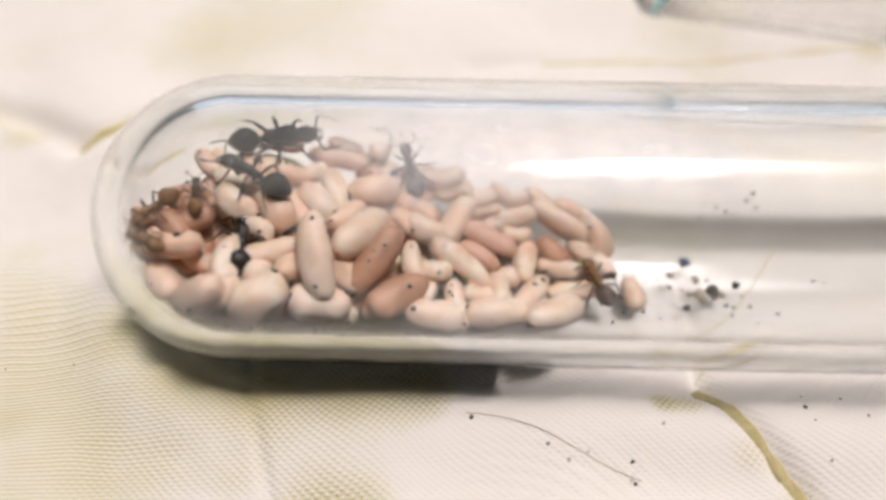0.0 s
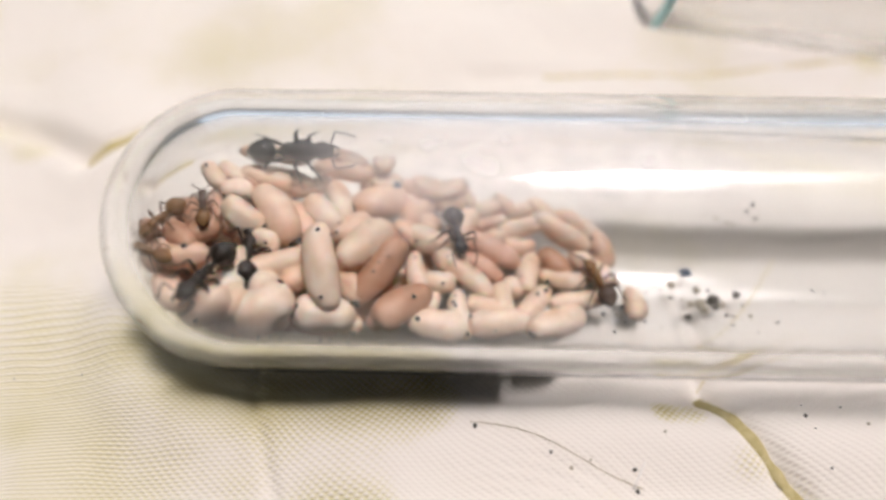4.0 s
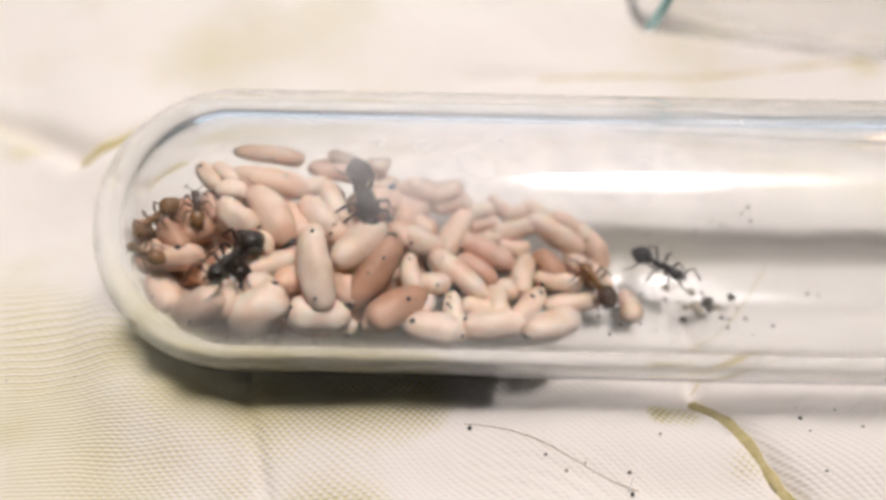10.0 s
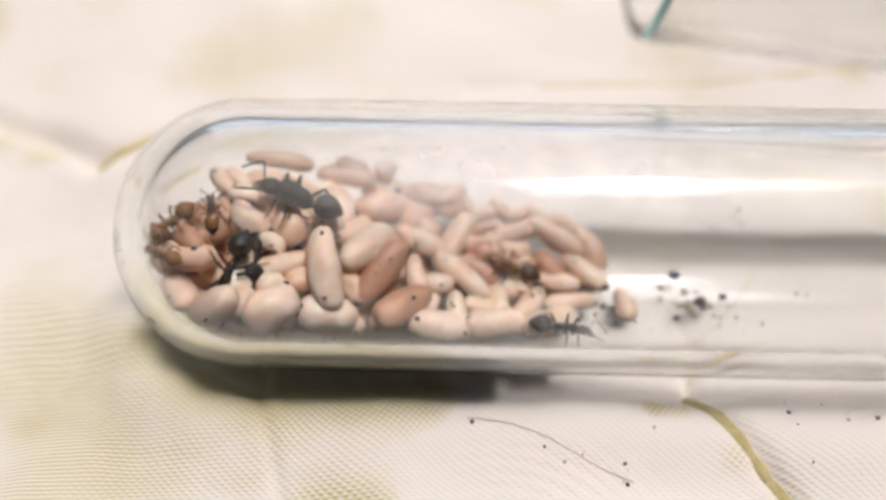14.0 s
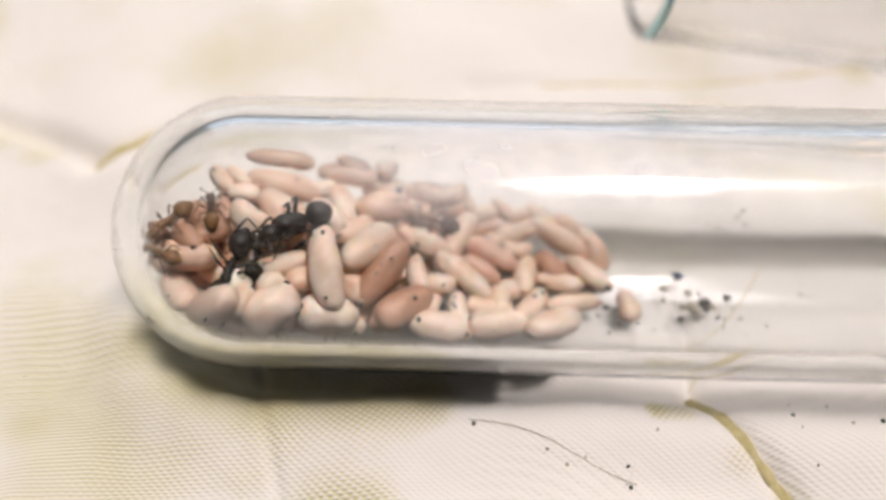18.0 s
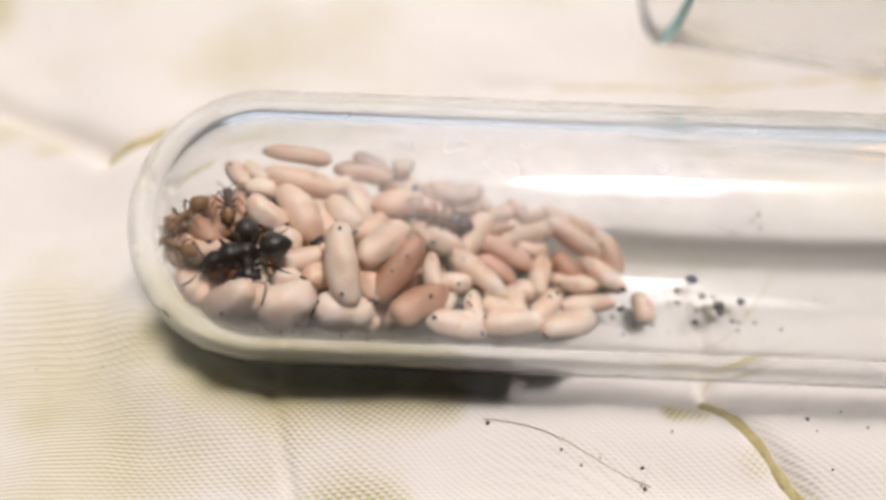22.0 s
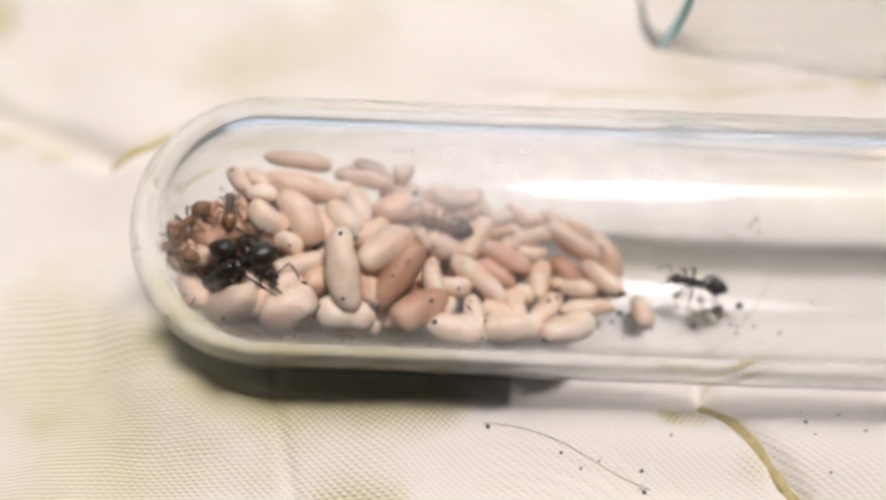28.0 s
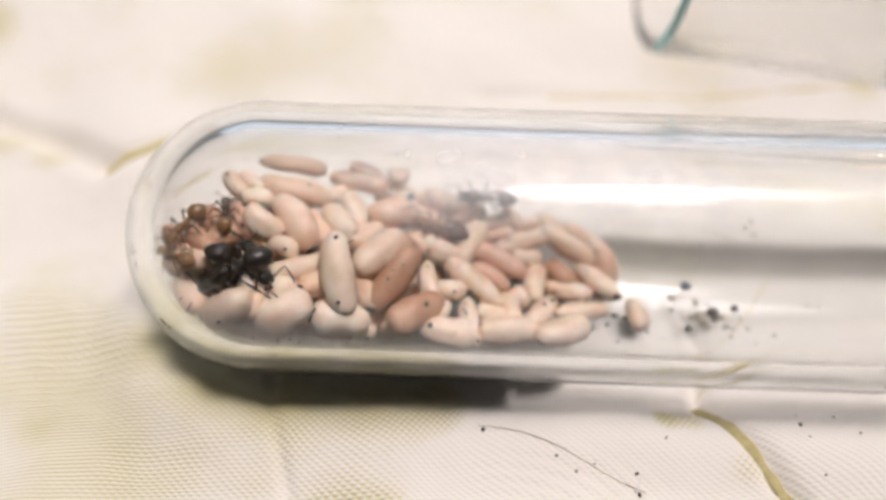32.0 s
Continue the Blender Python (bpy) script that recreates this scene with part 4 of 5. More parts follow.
grit(-9.72, -6.43, 7.74, 0.16)
grit(-8.53, -6.43, 7.61, 0.10)
grit(-6.43, -6.43, 7.62, 0.12)
grit(-5.90, -6.43, 7.70, 0.10)
grit(-4.99, -6.40, 7.32, 0.14)
grit(-1.58, -6.42, 7.45, 0.12)
grit(-3.19, -6.41, 7.37, 0.10)
grit(-9.02, -6.44, 7.90, 0.10)
grit(-11.02, -6.44, 7.90, 0.10)
on_cloth(1.90, -8.77, 0.34)
on_cloth(6.11, -10.39, 0.24)
on_cloth(10.77, -11.10, 0.28)
on_cloth(20.80, -7.65, 0.30)
on_cloth(21.09, -8.58, 0.14)
on_cloth(24.19, -8.17, 0.26, PALE_GRIT)
on_cloth(25.99, -7.98, 0.36)
on_cloth(21.60, -10.89, 0.20)
on_cloth(12.61, -8.96, 0.24, PALE_GRIT)
on_cloth(10.85, -12.28, 0.32)
on_cloth(7.24, -11.18, 0.30, PALE_GRIT)
on_cloth(-21.45, -5.63, 0.12)
on_cloth(-25.40, -5.96, 0.12)
on_cloth(23.40, -6.44, 0.20)
on_cloth(21.13, -6.34, 0.14)
on_cloth(8.32, -10.69, 0.20, PALE_GRIT)
on_cloth(18.71, -11.17, 0.30, PALE_GRIT)
# waste on the cocoons
grit(-9.07, 3.96, 8.47, 0.19, 0.55, TIP, "among the cocoons")
grit(-9.93, 5.16, 8.86, 0.16, 0.55, TIP, "among the cocoons")
grit(-14.25, 4.23, 9.04, 0.24, 0.55, TIP, "among the cocoons")
grit(-14.28, -1.97, 9.03, 0.34, 0.55, TIP, "among the cocoons")
grit(-14.61, 3.57, 6.39, 0.48, 0.55, GRIT, "among the cocoons")
grit(-9.91, -1.30, 8.54, 0.21, 0.55, TIP, "among the cocoons")
grit(-8.37, -0.45, 7.73, 0.53, 0.55, TIP, "among the cocoons")
grit(-6.93, -1.09, 9.51, 0.24, 0.55, TIP, "among the cocoons")
grit(-8.78, -3.89, 8.53, 0.37, 0.55, TIP, "among the cocoons")
grit(-6.59, -4.38, 7.93, 0.24, 0.55, TIP, "among the cocoons")
grit(-8.02, -4.40, 7.06, 0.34, 0.55, TIP, "among the cocoons")
grit(-4.95, -3.27, 5.66, 0.45, 0.55, TIP, "among the cocoons")
grit(-4.15, -0.47, 7.62, 0.19, 0.55, PALE_GRIT, "among the cocoons")
grit(-3.13, -1.07, 7.19, 0.21, 0.55, TIP, "among the cocoons")
grit(-3.97, -1.94, 6.86, 0.19, 0.55, TIP, "among the cocoons")
grit(-3.02, 4.93, 6.74, 0.53, 0.55, BLUE_GRIT, "among the cocoons")
grit(-1.70, 1.24, 5.67, 0.21, 0.55, TIP, "among the cocoons")
grit(-1.72, -0.15, 5.85, 0.16, 0.55, TIP, "among the cocoons")
grit(-0.07, -1.54, 5.25, 0.21, 0.55, GRIT, "among the cocoons")
grit(0.16, 0.23, 5.46, 0.16, 0.55, TIP, "among the cocoons")
grit(-1.70, -3.21, 6.27, 0.31, 0.55, GRIT, "among the cocoons")
grit(-1.43, -4.26, 5.61, 0.31, 0.55, TIP, "among the cocoons")
grit(0.54, -2.53, 4.69, 0.24, 0.55, TIP, "among the cocoons")
grit(0.68, -2.81, 4.74, 0.21, 0.55, GRIT, "among the cocoons")
grit(0.64, -2.09, 4.73, 0.13, 0.55, TIP, "among the cocoons")
grit(2.59, 3.50, 3.86, 0.16, 0.55, TIP, "among the cocoons")
grit(3.68, 2.77, 3.66, 0.24, 0.55, TIP, "among the cocoons")
grit(3.30, 3.61, 4.12, 0.34, 0.55, PALE_GRIT, "among the cocoons")
grit(8.98, 3.13, 3.84, 0.24, 0.55, TIP, "among the cocoons")
grit(10.16, 0.19, 2.83, 0.34, 0.55, TIP, "among the cocoons")
grit(6.24, 0.41, 2.72, 0.29, 0.55, TIP, "among the cocoons")
grit(6.05, -0.52, 3.13, 0.29, 0.55, TIP, "among the cocoons")
grit(5.55, -1.05, 3.41, 0.26, 0.55, TIP, "among the cocoons")
grit(5.02, -4.59, 4.53, 0.42, 0.55, TIP, "among the cocoons")
grit(1.38, -4.65, 4.48, 0.31, 0.55, TIP, "among the cocoons")
grit(1.56, -3.58, 4.72, 0.24, 0.55, TIP, "among the cocoons")
grit(-2.59, 1.79, 5.97, 0.19, 0.55, PALE_GRIT, "among the cocoons")
grit(-10.77, -0.38, 6.52, 0.16, 0.55, TIP, "among the cocoons")
grit(-10.69, -4.11, 8.46, 0.26, 0.55, TIP, "among the cocoons")
grit(-4.42, 1.11, 7.56, 0.16, 0.55, TIP, "among the cocoons")
grit(2.93, -4.42, 4.65, 0.16, 0.55, PALE_GRIT, "among the cocoons")
grit(-6.27, 0.65, 7.15, 0.24, 0.55, TIP, "among the cocoons")
grit(-6.26, -1.03, 8.98, 0.19, 0.55, TIP, "among the cocoons")
grit(8.37, 1.98, 3.29, 0.16, 0.55, TIP, "among the cocoons")
grit(6.60, -2.50, 4.26, 0.13, 0.55, TIP, "among the cocoons")
grit(4.60, 0.25, 3.50, 0.16, 0.55, TIP, "among the cocoons")
grit(-12.74, 2.23, 8.45, 0.21, 0.55, TIP, "among the cocoons")
grit(-11.31, 2.23, 8.52, 0.26, 0.55, PALE_GRIT, "among the cocoons")
grit(-15.38, -4.49, 7.89, 0.19, 0.55, TIP, "among the cocoons")
grit(-12.70, -6.19, 8.82, 0.21, 0.55, TIP, "among the cocoons")
grit(-5.12, -4.68, 4.44, 0.31, 0.55, TIP, "among the cocoons")
grit(-8.37, 3.27, 7.56, 0.16, 0.55, PALE_GRIT, "among the cocoons")
grit(-6.12, 1.13, 7.44, 0.16, 0.55, TIP, "among the cocoons")
grit(-3.70, -1.41, 7.06, 0.16, 0.55, TIP, "among the cocoons")
LOOP = ((18.53, -10.53), (18.60, -11.06), (18.70, -11.55), (18.95, -11.79), (18.97, -11.51), (18.83, -11.06), (18.62, -10.57))
def strand(name, points, radius, mat, label, category):
    bm = bmesh.new()
    limb(bm, points, [radius] * len(points), 6)
    return tagged(finish(name, bm, mat), label, category)

HAIR = mottled("fibre", (0.34, 0.29, 0.20), (0.55, 0.48, 0.37), 1500, 0.5)
hair_points = []
for i in range(15):
    u = i / 14
    hx, hy = 1.6 + 9.6 * u, -8.5 - 3.6 * u ** 1.35 + 0.22 * math.sin(6 * u)
    hair_points.append((hx, hy, cloth_height(hx, hy) + 0.06))
strand("fibre", hair_points, 0.030, HAIR, "thin tan fibre lying across the cream cloth", "fibre")
WHITE_FIBRE = mottled("white_fibre", (0.75, 0.73, 0.70), (0.85, 0.83, 0.80), 1500, 0.4)
strand("fibre", [(10.6 + 0.75 * u, -12.2 + 1.5 * u, cloth_height(10.6 + 0.75 * u, -12.2 + 1.5 * u) + 0.10) for u in (0, 0.25, 0.5, 0.75, 1)], 0.05, WHITE_FIBRE, "short white lint fibre on the cream cloth", "fibre")

LINT = mottled("dark_fibre", (0.12, 0.10, 0.07), (0.22, 0.19, 0.14), 1500, 0.6)
strand("fibre", [(lx, ly, cloth_height(lx, ly) + 0.08) for lx, ly in LOOP], 0.025, LINT, "short dark looped fibre on the cream cloth", "fibre")

# ---- the ants ----
LEGS = [("front", 0.72, 42, 0.84), ("middle", 0.28, -8, 0.98), ("hind", -0.10, -50, 1.24)]

def ant(name, m, size, label, chitin, leg_mat, gaster_mat, stout=1.0, spread=1.0, rear=1.0):
    """An ant facing +x; its origin lies under its middle, where the feet stand. Lengths in millimetres at size 1."""
    root = thing(name, m, label, "ant", "ants in the tube")
    k = size
    z = 0.55 * k
    # the head: broad behind, narrowing to the jaws, bowed down a little
    bm = bmesh.new()
    blob(bm, (0, 0, 0), (0.54, 0.46, 0.32 * (0.6 + 0.4 * stout)), 20, 14, 0.88)
    for v in bm.verts:
        u = v.co.x / (0.56 * MM)
        v.co.y *= 1.0 - 0.26 * max(u, 0.0) - 0.10 * max(-u - 0.55, 0.0)
        v.co.z *= 1.0 - 0.28 * max(u, 0.0)
        v.co = Vector((1.52 * MM + v.co.x * 0.97 + v.co.z * 0.24, v.co.y, (0.65 + 0.06) * MM + v.co.z * 0.97 - v.co.x * 0.24)) * k
    head = part("head", bm, chitin, root)
    for s in (-1, 1):
        bm = bmesh.new()
        blob(bm, (1.56 * k, s * 0.41 * k, z + 0.24 * k), (0.11 * k, 0.06 * k, 0.10 * k), 10, 6)
        part("eye", bm, EYE, head)
        bm = bmesh.new()
        limb(bm, [(1.92 * k, s * 0.22 * k, z + 0.00 * k), (2.08 * k, s * 0.24 * k, z - 0.08 * k), (2.20 * k, s * 0.16 * k, z - 0.13 * k), (2.25 * k, s * 0.03 * k, z - 0.15 * k)], [0.09 * k, 0.085 * k, 0.06 * k, 0.02 * k])
        part("mandible", bm, leg_mat, head)
        bm = bmesh.new()
        pts = [(1.86 * k, s * 0.15 * k, z + 0.20 * k), (2.02 * k, s * 0.50 * k, z + 0.46 * k), (2.16 * k, s * 0.88 * k, z + 0.60 * k), (2.24 * k, s * 0.93 * k, z + 0.58 * k), (2.52 * k, s * 0.88 * k, z + 0.40 * k), (2.84 * k, s * 0.80 * k, z + 0.18 * k), (3.12 * k, s * 0.66 * k, z - 0.02 * k)]
        limb(bm, pts, [0.05 * k, 0.042 * k, 0.05 * k, 0.045 * k, 0.05 * k, 0.055 * k, 0.03 * k])
        part("antenna", bm, leg_mat, root)
    # the thorax: a humped front, a waist, and a sloping hind part
    bm = bmesh.new()
    blob(bm, (0.70 * k, 0, z + 0.20 * k), (0.48 * k * (0.8 + 0.2 * stout), 0.35 * k * stout, 0.36 * k * stout), 18, 12)
    blob(bm, (0.34 * k, 0, z + 0.24 * k), (0.38 * k * (0.8 + 0.2 * stout), 0.28 * k * stout, 0.32 * k * stout), 16, 10)
    blob(bm, (-0.02 * k, 0, z + 0.12 * k), (0.44 * k, 0.27 * k * stout, 0.31 * k * stout), 16, 10, 0.85)
    blob(bm, (1.08 * k, 0, z + 0.12 * k), (0.20 * k, 0.20 * k, 0.20 * k), 12, 8)
    part("thorax", bm, chitin, root)
    bm = bmesh.new()
    blob(bm, (-0.46 * k, 0, z + 0.10 * k), (0.12 * k, 0.20 * k, 0.34 * k), 12, 8)
    limb(bm, [(-0.30 * k, 0, z), (-0.46 * k, 0, z - 0.04 * k), (-0.68 * k, 0, z)], [0.11 * k, 0.10 * k, 0.11 * k])
    part("petiole", bm, chitin, root)
    # the gaster: overlapping rings, pointed behind
    bm = bmesh.new()
    prof = []
    for i in range(41):
        u = i / 40
        x = -0.60 - 1.74 * rear * u
        r = 0.72 * rear * (0.9 + 0.1 * stout) * math.sin(math.pi * u ** 0.86) ** 0.62 * (1 - 0.22 * u ** 3) if 0 < i < 40 else 0.0
        step = (u * 4.4) % 1.0
        if 0 < i < 40:
            r *= 1.0 - 0.05 * max(0.0, step - 0.82) / 0.18
        prof.append((x * k, r * k))
    lathe(bm, prof[::-1], 24)
    for v in bm.verts:
        back = max(0.0, -v.co.x / MM / k - 1.3)
        v.co.z = v.co.z * 0.92 + (z + 0.12 * k - 0.16 * k * back * back) * MM
    part("gaster", bm, gaster_mat, root)
    for _, hip, swing, reach in LEGS:
        for s in (-1, 1):
            bm = bmesh.new()
            a = math.radians(90 - swing)
            dx, dy = math.cos(a), s * math.sin(a)
            def at(d, h):
                return (dx * d * reach * spread * k, dy * d * reach * spread * k, h * k)
            limb(bm, [(0, 0, 0), at(0.15, -0.10), at(0.24, -0.04), at(0.48, 0.30), at(0.78, 0.60), at(0.84, 0.60), at(1.06, 0.22), at(1.30, -0.26), at(1.36, -0.36), at(1.62, -0.47), at(1.86, -0.51)],
                 [0.12 * k, 0.13 * k, 0.07 * k, 0.105 * k, 0.075 * k, 0.055 * k, 0.07 * k, 0.05 * k, 0.04 * k, 0.035 * k, 0.02 * k], 8)
            leg = part("leg", bm, leg_mat, root)
            leg.location = (hip * k * MM, s * 0.24 * k * MM, (z - 0.02 * k) * MM)
    return root

HERE = pose(-0.010, 0, 0.009)
ANTS = {
    "large_ant": ant("ant", HERE, 1.26, "large glossy black ant climbing over the cocoons", CHITIN, LEG, CHITIN, 1.75, 0.85, 0.86),
    "worker_b": ant("ant", HERE, 0.84, "small black worker ant running about the tube", CHITIN_BLUE, LEG, CHITIN_BLUE),
    "worker_c": ant("ant", HERE, 1.0, "black worker ant walking on the cocoons", CHITIN, LEG, CHITIN, 1.0, 0.85),
    "callow_g": ant("ant", HERE, 0.85, "amber young ant with a dusky gaster on the cocoons", AMBER, AMBER_LEG, AMBER_DARK),
    "callow_e": ant("ant", HERE, 0.78, "amber young ant crouched in the closed end of the tube", AMBER, AMBER_LEG, AMBER),
    "callow_f": ant("ant", HERE, 0.62, "brown young ant huddled among cocoons at the closed end", AMBER, AMBER_LEG, AMBER),
    "callow_h": ant("ant", HERE, 0.62, "brown young ant with a dark head among cocoons", AMBER_DARK, AMBER_LEG, AMBER),
    "still_d": ant("ant", HERE, 1.0, "black ant keeping still between the cocoons", CHITIN, LEG, CHITIN),
}

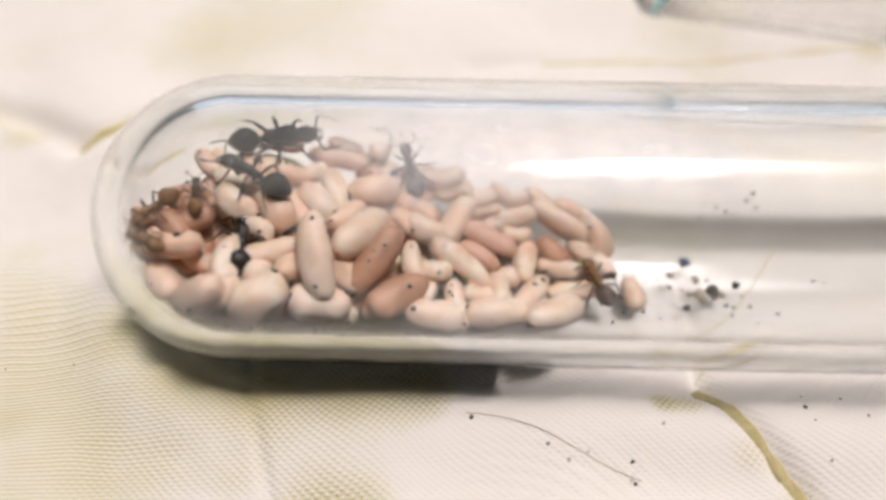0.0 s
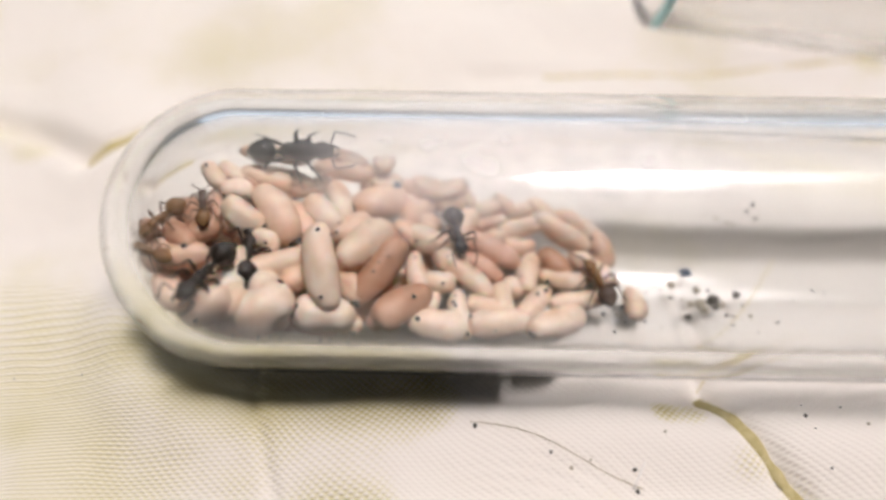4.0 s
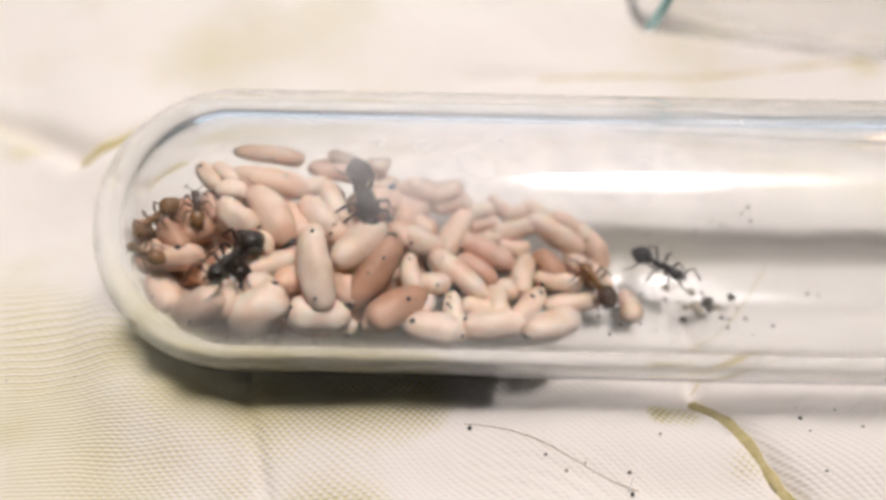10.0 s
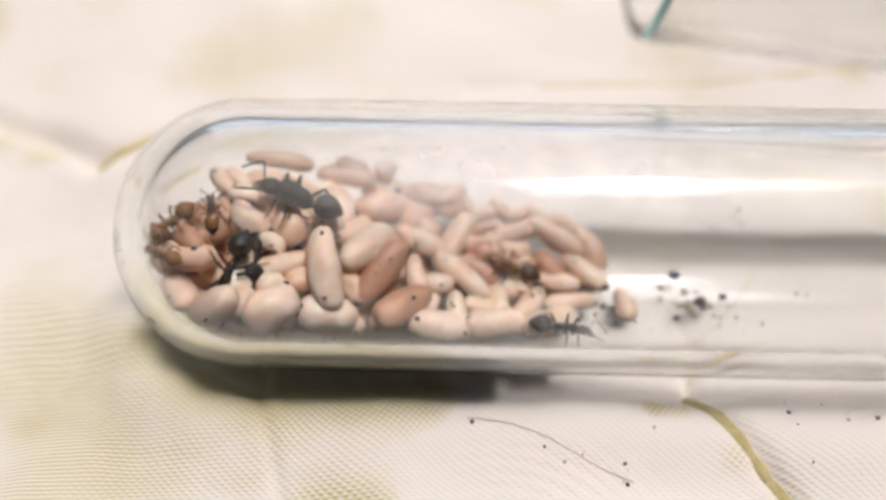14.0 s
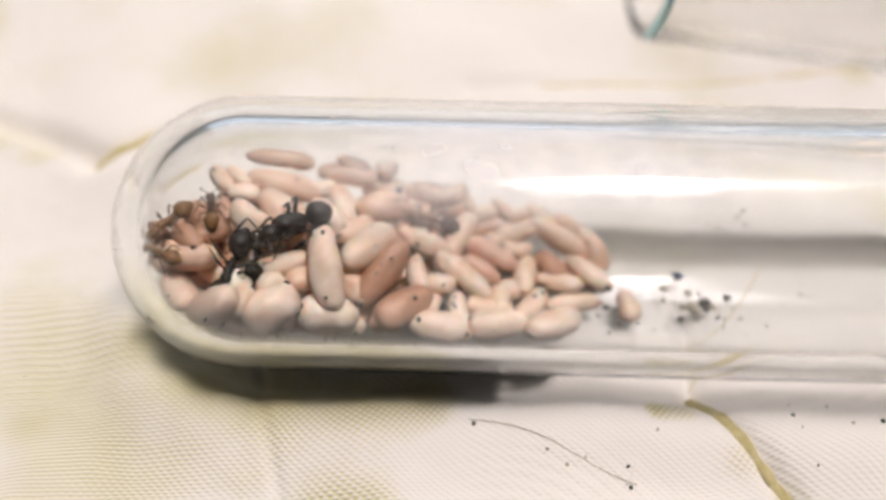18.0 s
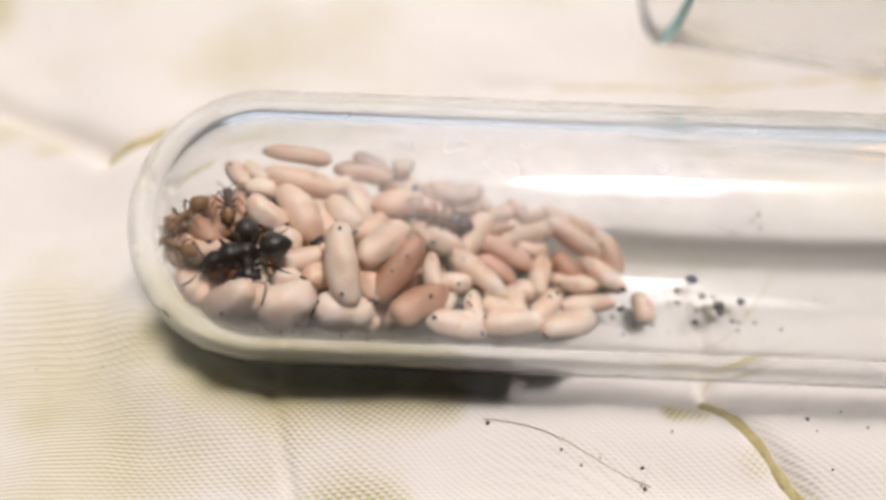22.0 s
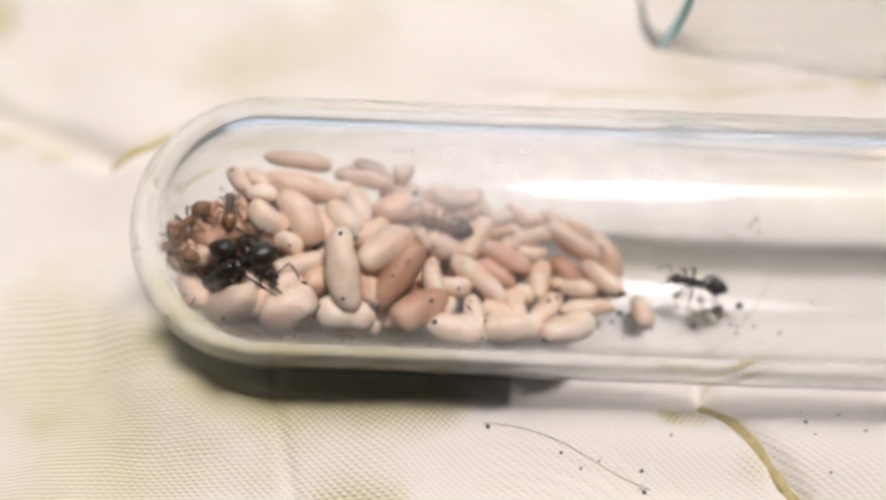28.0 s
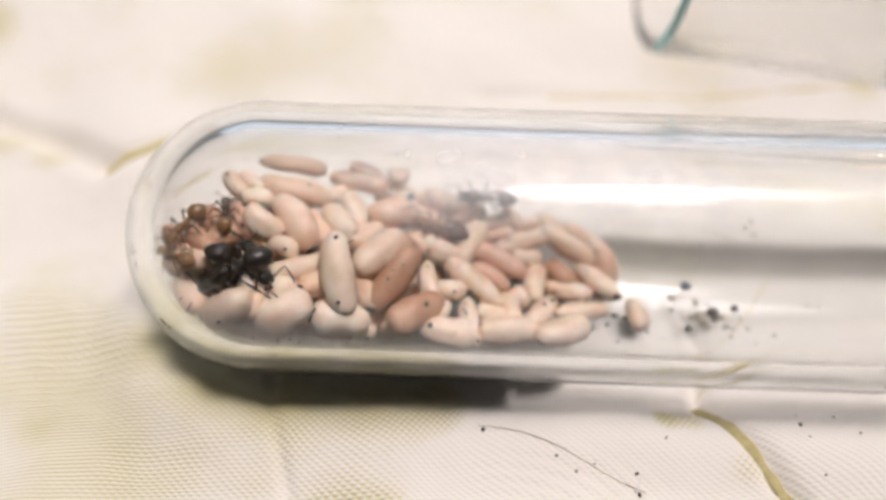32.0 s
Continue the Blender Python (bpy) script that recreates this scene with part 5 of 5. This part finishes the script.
PATHS = {
    'large_ant': [
        (0, pose(-0.00986, 0.00539, 0.00905, 38, 0, 11)),
        (1, pose(-0.00963, 0.00540, 0.00911, 38, -3, 7)),
        (2, pose(-0.00911, 0.00520, 0.00927, 39, -7, -1)),
        (3.5, pose(-0.00907, 0.00524, 0.00913, 39, -2, -0)),
        (5.5, pose(-0.00895, 0.00525, 0.00918, 39, -5, -1)),
        (6, pose(-0.00826, 0.00530, 0.00906, 39, -2, -0)),
        (7, pose(-0.00733, 0.00557, 0.00839, 37, 16, 2)),
        (7.5, pose(-0.00664, 0.00512, 0.00804, 33, 19, -1)),
        (8, pose(-0.00649, 0.00503, 0.00761, 22, 19, -8)),
        (8.5, pose(-0.00630, 0.00494, 0.00724, 21, 19, -11)),
        (9, pose(-0.00541, 0.00501, 0.00749, 37, 19, -14)),
        (9.5, pose(-0.00498, 0.00407, 0.00727, 6, 16, -33)),
        (10, pose(-0.00479, 0.00325, 0.00714, -17, 26, -75)),
        (10.5, pose(-0.00501, 0.00205, 0.00828, -18, 26, -90)),
        (11, pose(-0.00573, 0.00228, 0.00763, -17, 18, -103)),
        (11.3, pose(-0.00656, 0.00242, 0.00783, -11, -4, -138)),
        (11.5, pose(-0.00712, 0.00231, 0.00789, 3, -19, 170)),
        (12, pose(-0.00711, 0.00311, 0.00765, 7, -17, 155)),
        (13, pose(-0.00821, 0.00293, 0.00823, 7, -17, 155)),
        (14, pose(-0.00863, 0.00145, 0.00881, 3, -18, 170)),
        (14.5, pose(-0.00893, 0.00092, 0.00886, -0, -19, -180)),
        (16.5, pose(-0.00875, 0.00039, 0.00880, -5, -18, -162)),
        (17, pose(-0.00823, 0.00034, 0.00840, -8, -17, -150)),
        (17.5, pose(-0.00857, -0.00005, 0.00852, -10, -15, -142)),
        (18, pose(-0.00880, -0.00025, 0.00846, -12, -14, -136)),
        (18.5, pose(-0.00892, -0.00072, 0.00847, -13, -13, -130)),
        (19, pose(-0.00942, -0.00106, 0.00876, -13, -12, -130)),
        (19.5, pose(-0.01064, -0.00205, 0.00886, -10, -15, -141)),
        (20, pose(-0.01181, -0.00231, 0.00900, -7, -14, -154)),
        (21, pose(-0.01197, -0.00295, 0.00907, -5, -14, -164)),
        (21.5, pose(-0.01180, -0.00310, 0.00885, -5, 4, -163)),
        (22.2, pose(-0.01175, -0.00285, 0.00850, -5, 16, -172)),
        (23, pose(-0.01205, -0.00315, 0.00815, -5, 30, -171)),
        (25, pose(-0.01212, -0.00315, 0.00812, -5, 31, -170)),
        (28, pose(-0.01210, -0.00312, 0.00814, -5, 30, -169)),
        (32, pose(-0.01212, -0.00310, 0.00814, -6, 30, -167)),
    ],
    'worker_b': [
        (0, pose(-0.00189, 0.00551, 0.00654, -18, -47, 111)),
        (0.5, pose(-0.00237, 0.00514, 0.00638, -8, -33, 105)),
        (1, pose(-0.00215, 0.00539, 0.00639, -19, -39, 113)),
        (1.5, pose(-0.00212, 0.00465, 0.00623, 0, -24, 103)),
        (2, pose(-0.00209, 0.00435, 0.00620, 11, -18, 92)),
        (2.25, pose(-0.00116, 0.00407, 0.00625, 31, 4, 44)),
        (2.5, pose(0.00026, 0.00434, 0.00550, 27, 17, -25)),
        (3, pose(0.00017, 0.00328, 0.00540, -9, 9, -63)),
        (3.5, pose(-0.00028, 0.00287, 0.00556, -16, 3, -81)),
        (4.5, pose(0.00167, 0.00052, 0.00491, -15, 9, -63)),
        (5.5, pose(0.00399, -0.00230, 0.00414, -4, 18, -12)),
        (6, pose(0.00769, -0.00368, 0.00470, -13, 0, -18)),
        (6.2, pose(0.00617, -0.00349, 0.00488, 5, 4, 65)),
        (6.35, pose(0.00421, -0.00305, 0.00496, 13, -12, 128)),
        (6.5, pose(0.00239, -0.00240, 0.00468, 3, -18, 168)),
        (6.75, pose(0.00277, -0.00208, 0.00482, 17, 0, 89)),
        (7, pose(0.00340, -0.00126, 0.00432, 11, 14, 44)),
        (7.5, pose(0.01075, -0.00360, 0.00343, -22, 0, -18)),
        (8, pose(0.01019, -0.00307, 0.00338, -1, 10, 63)),
        (8.25, pose(0.00856, -0.00232, 0.00339, 12, 0, 111)),
        (8.5, pose(0.00635, -0.00117, 0.00337, 8, -7, 148)),
        (9, pose(0.00357, 0.00433, 0.00466, -7, -32, 102)),
        (9.25, pose(0.00518, 0.00438, 0.00484, 38, -27, 35)),
        (9.5, pose(0.00698, 0.00395, 0.00480, 44, -1, 1)),
        (10, pose(0.01316, 0.00127, 0.00334, 1, 0, -39)),
        (10.15, pose(0.01256, 0.00166, 0.00336, 14, 0, 45)),
        (10.3, pose(0.01186, 0.00256, 0.00335, -1, -12, 104)),
        (10.5, pose(0.01070, 0.00376, 0.00380, -29, -22, 145)),
        (11, pose(0.00489, 0.00470, 0.00509, -50, -8, 175)),
        (11.5, pose(-0.00230, 0.00522, 0.00784, -70, -5, 179)),
        (12, pose(-0.00374, 0.00515, 0.00781, -69, -1, -162)),
        (12.25, pose(-0.00295, 0.00441, 0.00654, -15, 17, -97)),
        (12.5, pose(-0.00183, 0.00280, 0.00609, -15, 8, -67)),
        (13, pose(0.00132, -0.00340, 0.00529, -1, 19, -5)),
        (13.5, pose(0.00239, -0.00316, 0.00505, 2, 19, 7)),
        (14, pose(0.00694, -0.00460, 0.00473, -22, 4, -9)),
        (14.5, pose(0.00974, -0.00422, 0.00346, -31, -1, -6)),
        (15.2, pose(0.01579, -0.00295, 0.00337, -14, 0, 2)),
        (16.2, pose(0.02987, -0.00050, 0.00164, -2, -0, 4)),
        (18, pose(0.05386, -0.00051, 0.00162, -2, 0, 2)),
        (20, pose(0.06045, -0.00037, 0.00183, 9, 0, 73)),
        (22, pose(0.06050, -0.00052, 0.00170, 7, -0, 155)),
        (25, pose(0.05053, -0.00051, 0.00163, 2, -0, -178)),
        (26.5, pose(0.02720, -0.00051, 0.00163, 2, -0, -178)),
        (27.5, pose(0.01515, 0.00024, 0.00333, -3, -0, -177)),
        (28, pose(0.01474, 0.00048, 0.00334, -1, 0, 169)),
        (28.5, pose(0.01342, -0.00003, 0.00334, -3, 0, -171)),
        (29, pose(0.01269, -0.00009, 0.00335, -6, -0, -159)),
        (29.5, pose(0.01269, -0.00013, 0.00334, -4, -0, -165)),
        (30, pose(0.01195, 0.00171, 0.00332, -5, -0, 142)),
        (30.5, pose(0.01030, 0.00391, 0.00393, -36, -17, 162)),
        (31, pose(0.00738, 0.00411, 0.00461, -42, -10, 171)),
        (31.5, pose(0.00489, 0.00454, 0.00505, -49, -7, 175)),
        (32, pose(0.00183, 0.00554, 0.00650, -64, -3, 179)),
    ],
    'worker_c': [
        (0, pose(-0.01057, 0.00153, 0.00944, 5, -18, 163)),
        (0.25, pose(-0.01077, -0.00025, 0.00930, -11, -15, -138)),
        (0.5, pose(-0.01159, -0.00224, 0.00903, -15, -7, -113)),
        (1, pose(-0.01260, -0.00379, 0.00929, -16, -3, -111)),
        (1.5, pose(-0.01281, -0.00379, 0.00916, -16, 0, -105)),
        (2, pose(-0.01316, -0.00362, 0.00915, -14, 14, -112)),
        (2.5, pose(-0.01338, -0.00347, 0.00924, -15, -0, -115)),
        (3, pose(-0.01359, -0.00275, 0.00935, -12, 0, -133)),
        (3.5, pose(-0.01326, -0.00352, 0.00937, -16, 0, -105)),
        (4.5, pose(-0.01155, -0.00429, 0.00903, -7, -17, -154)),
        (5, pose(-0.01015, -0.00434, 0.00923, 6, -18, 158)),
        (5.5, pose(-0.00937, -0.00281, 0.00836, 12, -13, 133)),
        (6, pose(-0.00715, -0.00216, 0.00924, 16, -6, 105)),
        (6.5, pose(-0.00600, 0.00136, 0.00734, 13, 11, 54)),
        (7, pose(-0.00323, 0.00128, 0.00729, 8, 16, 29)),
        (7.5, pose(-0.00045, 0.00424, 0.00549, 25, 19, 5)),
        (8, pose(-0.00010, 0.00396, 0.00554, 25, 19, 11)),
        (8.25, pose(-0.00084, 0.00325, 0.00568, -16, 3, -81)),
        (8.5, pose(-0.00177, 0.00263, 0.00580, -12, -13, -131)),
        (9, pose(-0.00296, -0.00110, 0.00719, -12, -13, -133)),
        (9.5, pose(-0.00873, -0.00043, 0.00830, -5, -18, -163)),
        (10, pose(-0.01108, -0.00290, 0.00889, -14, -10, -122)),
        (10.5, pose(-0.01160, -0.00407, 0.00961, -15, -8, -114)),
        (11, pose(-0.01085, -0.00262, 0.00879, -16, -5, -106)),
        (11.5, pose(-0.01015, -0.00284, 0.00863, -4, -18, -164)),
        (12, pose(-0.01039, -0.00292, 0.00867, -4, -18, -165)),
        (12.5, pose(-0.00988, -0.00280, 0.00852, -1, -19, -177)),
        (13, pose(-0.01174, -0.00418, 0.00983, -15, 6, -119)),
        (14, pose(-0.01193, -0.00307, 0.00868, -19, 30, -115)),
        (19, pose(-0.01192, -0.00300, 0.00866, -19, 30, -114)),
        (21, pose(-0.01196, -0.00330, 0.00860, -8, 10, -140)),
        (22, pose(-0.01206, -0.00270, 0.00860, -8, 8, -80)),
        (23, pose(-0.01225, -0.00310, 0.00860, -6, 14, -22)),
        (32, pose(-0.01225, -0.00310, 0.00860, -6, 14, -20)),
    ],
    'callow_g': [
        (0, pose(0.00907, -0.00086, 0.00305, 11, 0, 111)),
        (5.5, pose(0.00926, -0.00002, 0.00293, 10, 0, 111)),
        (6, pose(0.00979, -0.00104, 0.00270, 11, 0, 102)),
        (8, pose(0.00948, -0.00089, 0.00289, 11, -0, 106)),
        (10.5, pose(0.00924, 0.00067, 0.00313, 4, 0, 125)),
        (11, pose(0.00679, 0.00204, 0.00342, -18, -6, 166)),
        (11.5, pose(0.00512, 0.00064, 0.00341, -7, -16, -160)),
        (13, pose(0.00438, 0.00074, 0.00363, 4, -18, 162)),
        (14.5, pose(0.00372, 0.00071, 0.00381, 3, -19, 169)),
        (16.5, pose(0.00082, 0.00172, 0.00502, 10, -15, 141)),
        (17, pose(0.00054, 0.00256, 0.00528, -2, -17, 154)),
        (18, pose(-0.00105, 0.00317, 0.00535, -9, -19, 177)),
        (19, pose(-0.00119, 0.00308, 0.00535, -6, -19, 177)),
        (32, pose(-0.00119, 0.00308, 0.00535, -6, -19, 177)),
    ],
    'callow_e': [
        (0, pose(-0.01577, -0.00063, 0.00900, 8, 0, -128)),
        (9, pose(-0.01577, -0.00043, 0.00900, 8, 0, -124)),
        (19, pose(-0.01587, -0.00053, 0.00900, 8, 0, -126)),
        (25, pose(-0.01577, -0.00063, 0.00900, 8, 0, -120)),
        (32, pose(-0.01567, -0.00056, 0.00904, 8, 0, -116)),
    ],
    'callow_f': [
        (0, pose(-0.01601, -0.00259, 0.00883, 6, 0, 160)),
        (13, pose(-0.01601, -0.00259, 0.00883, 6, 0, 158)),
        (32, pose(-0.01601, -0.00259, 0.00883, 6, 0, 161)),
    ],
    'callow_h': [
        (0, pose(-0.01364, 0.00042, 0.00916, 6, 0, 100)),
        (12, pose(-0.01364, 0.00039, 0.00920, 6, 0, 104)),
        (32, pose(-0.01364, 0.00042, 0.00916, 6, 0, 98)),
    ],
    'still_d': [
        (0, pose(-0.01102, -0.00184, 0.00769, 17, -1, 92)),
        (14, pose(-0.01102, -0.00184, 0.00769, 17, -1, 92)),
        (19, pose(-0.01107, -0.00183, 0.00770, 17, -1, 92)),
        (21.5, pose(-0.01198, -0.00262, 0.00781, 16, -4, 102)),
        (23, pose(-0.01189, -0.00253, 0.00768, 16, -5, 106)),
        (32, pose(-0.01189, -0.00253, 0.00768, 16, -5, 106)),
    ],
}
def gait(root, rows, first, last):
    """Swings the six legs in two tripods while the ant is under way."""
    legs = [c for c in root.children if c.name.split(".")[0] == "leg"]
    times = [first + 0.1 * i for i in range(round((last - first) * 10) + 1)]
    def place(t):
        for (t0, m0), (t1, m1) in zip(rows, rows[1:]):
            if t0 <= t <= t1:
                return m0.translation.lerp(m1.translation, (t - t0) / max(t1 - t0, 1e-6))
        return rows[-1][1].translation
    gone, phase = [0.0], 0.0
    for a, b in zip(times, times[1:]):
        phase += min((place(b) - place(a)).length / 0.0016, 0.30)
        gone.append(phase)
    for n, leg in enumerate(legs):
        side = 1 if n % 2 else -1
        tripod = math.pi * ((n // 2 + n % 2) % 2)
        keys = []
        for t, g in zip(times, gone):
            swing = 20 * math.sin(2 * math.pi * g + tripod)
            lift = 9 * max(0.0, math.cos(2 * math.pi * g + tripod)) if g else 0
            keys.append((t, Matrix.Translation(leg.location) @ pose(0, 0, 0, side * lift, 0, swing)))
        if first > 0:
            keys.insert(0, (0, keys[0][1]))
        if last < 32:
            keys.append((32.0, keys[-1][1]))
        walk(leg, keys)

def motions():
    for name, rows in PATHS.items():
        walk(ANTS[name], rows)
    # a cocoon that the black worker hauls up out of the heap and lets sink again
    low, high = pose(-0.0130, -0.0010, 0.0058, 0, 0, 5), pose(-0.01270, -0.00264, 0.00949, 0, -8, 12)
    walk(carried, [(0, low), (10.9, low), (11.4, high), (12.6, high), (13.1, low), (32, low)])
    for name in ("large_ant", "worker_b", "worker_c"):
        gait(ANTS[name], PATHS[name], 0.0, 32.0)
    gait(ANTS["callow_g"], PATHS["callow_g"], 5.5, 19.0)

motions()
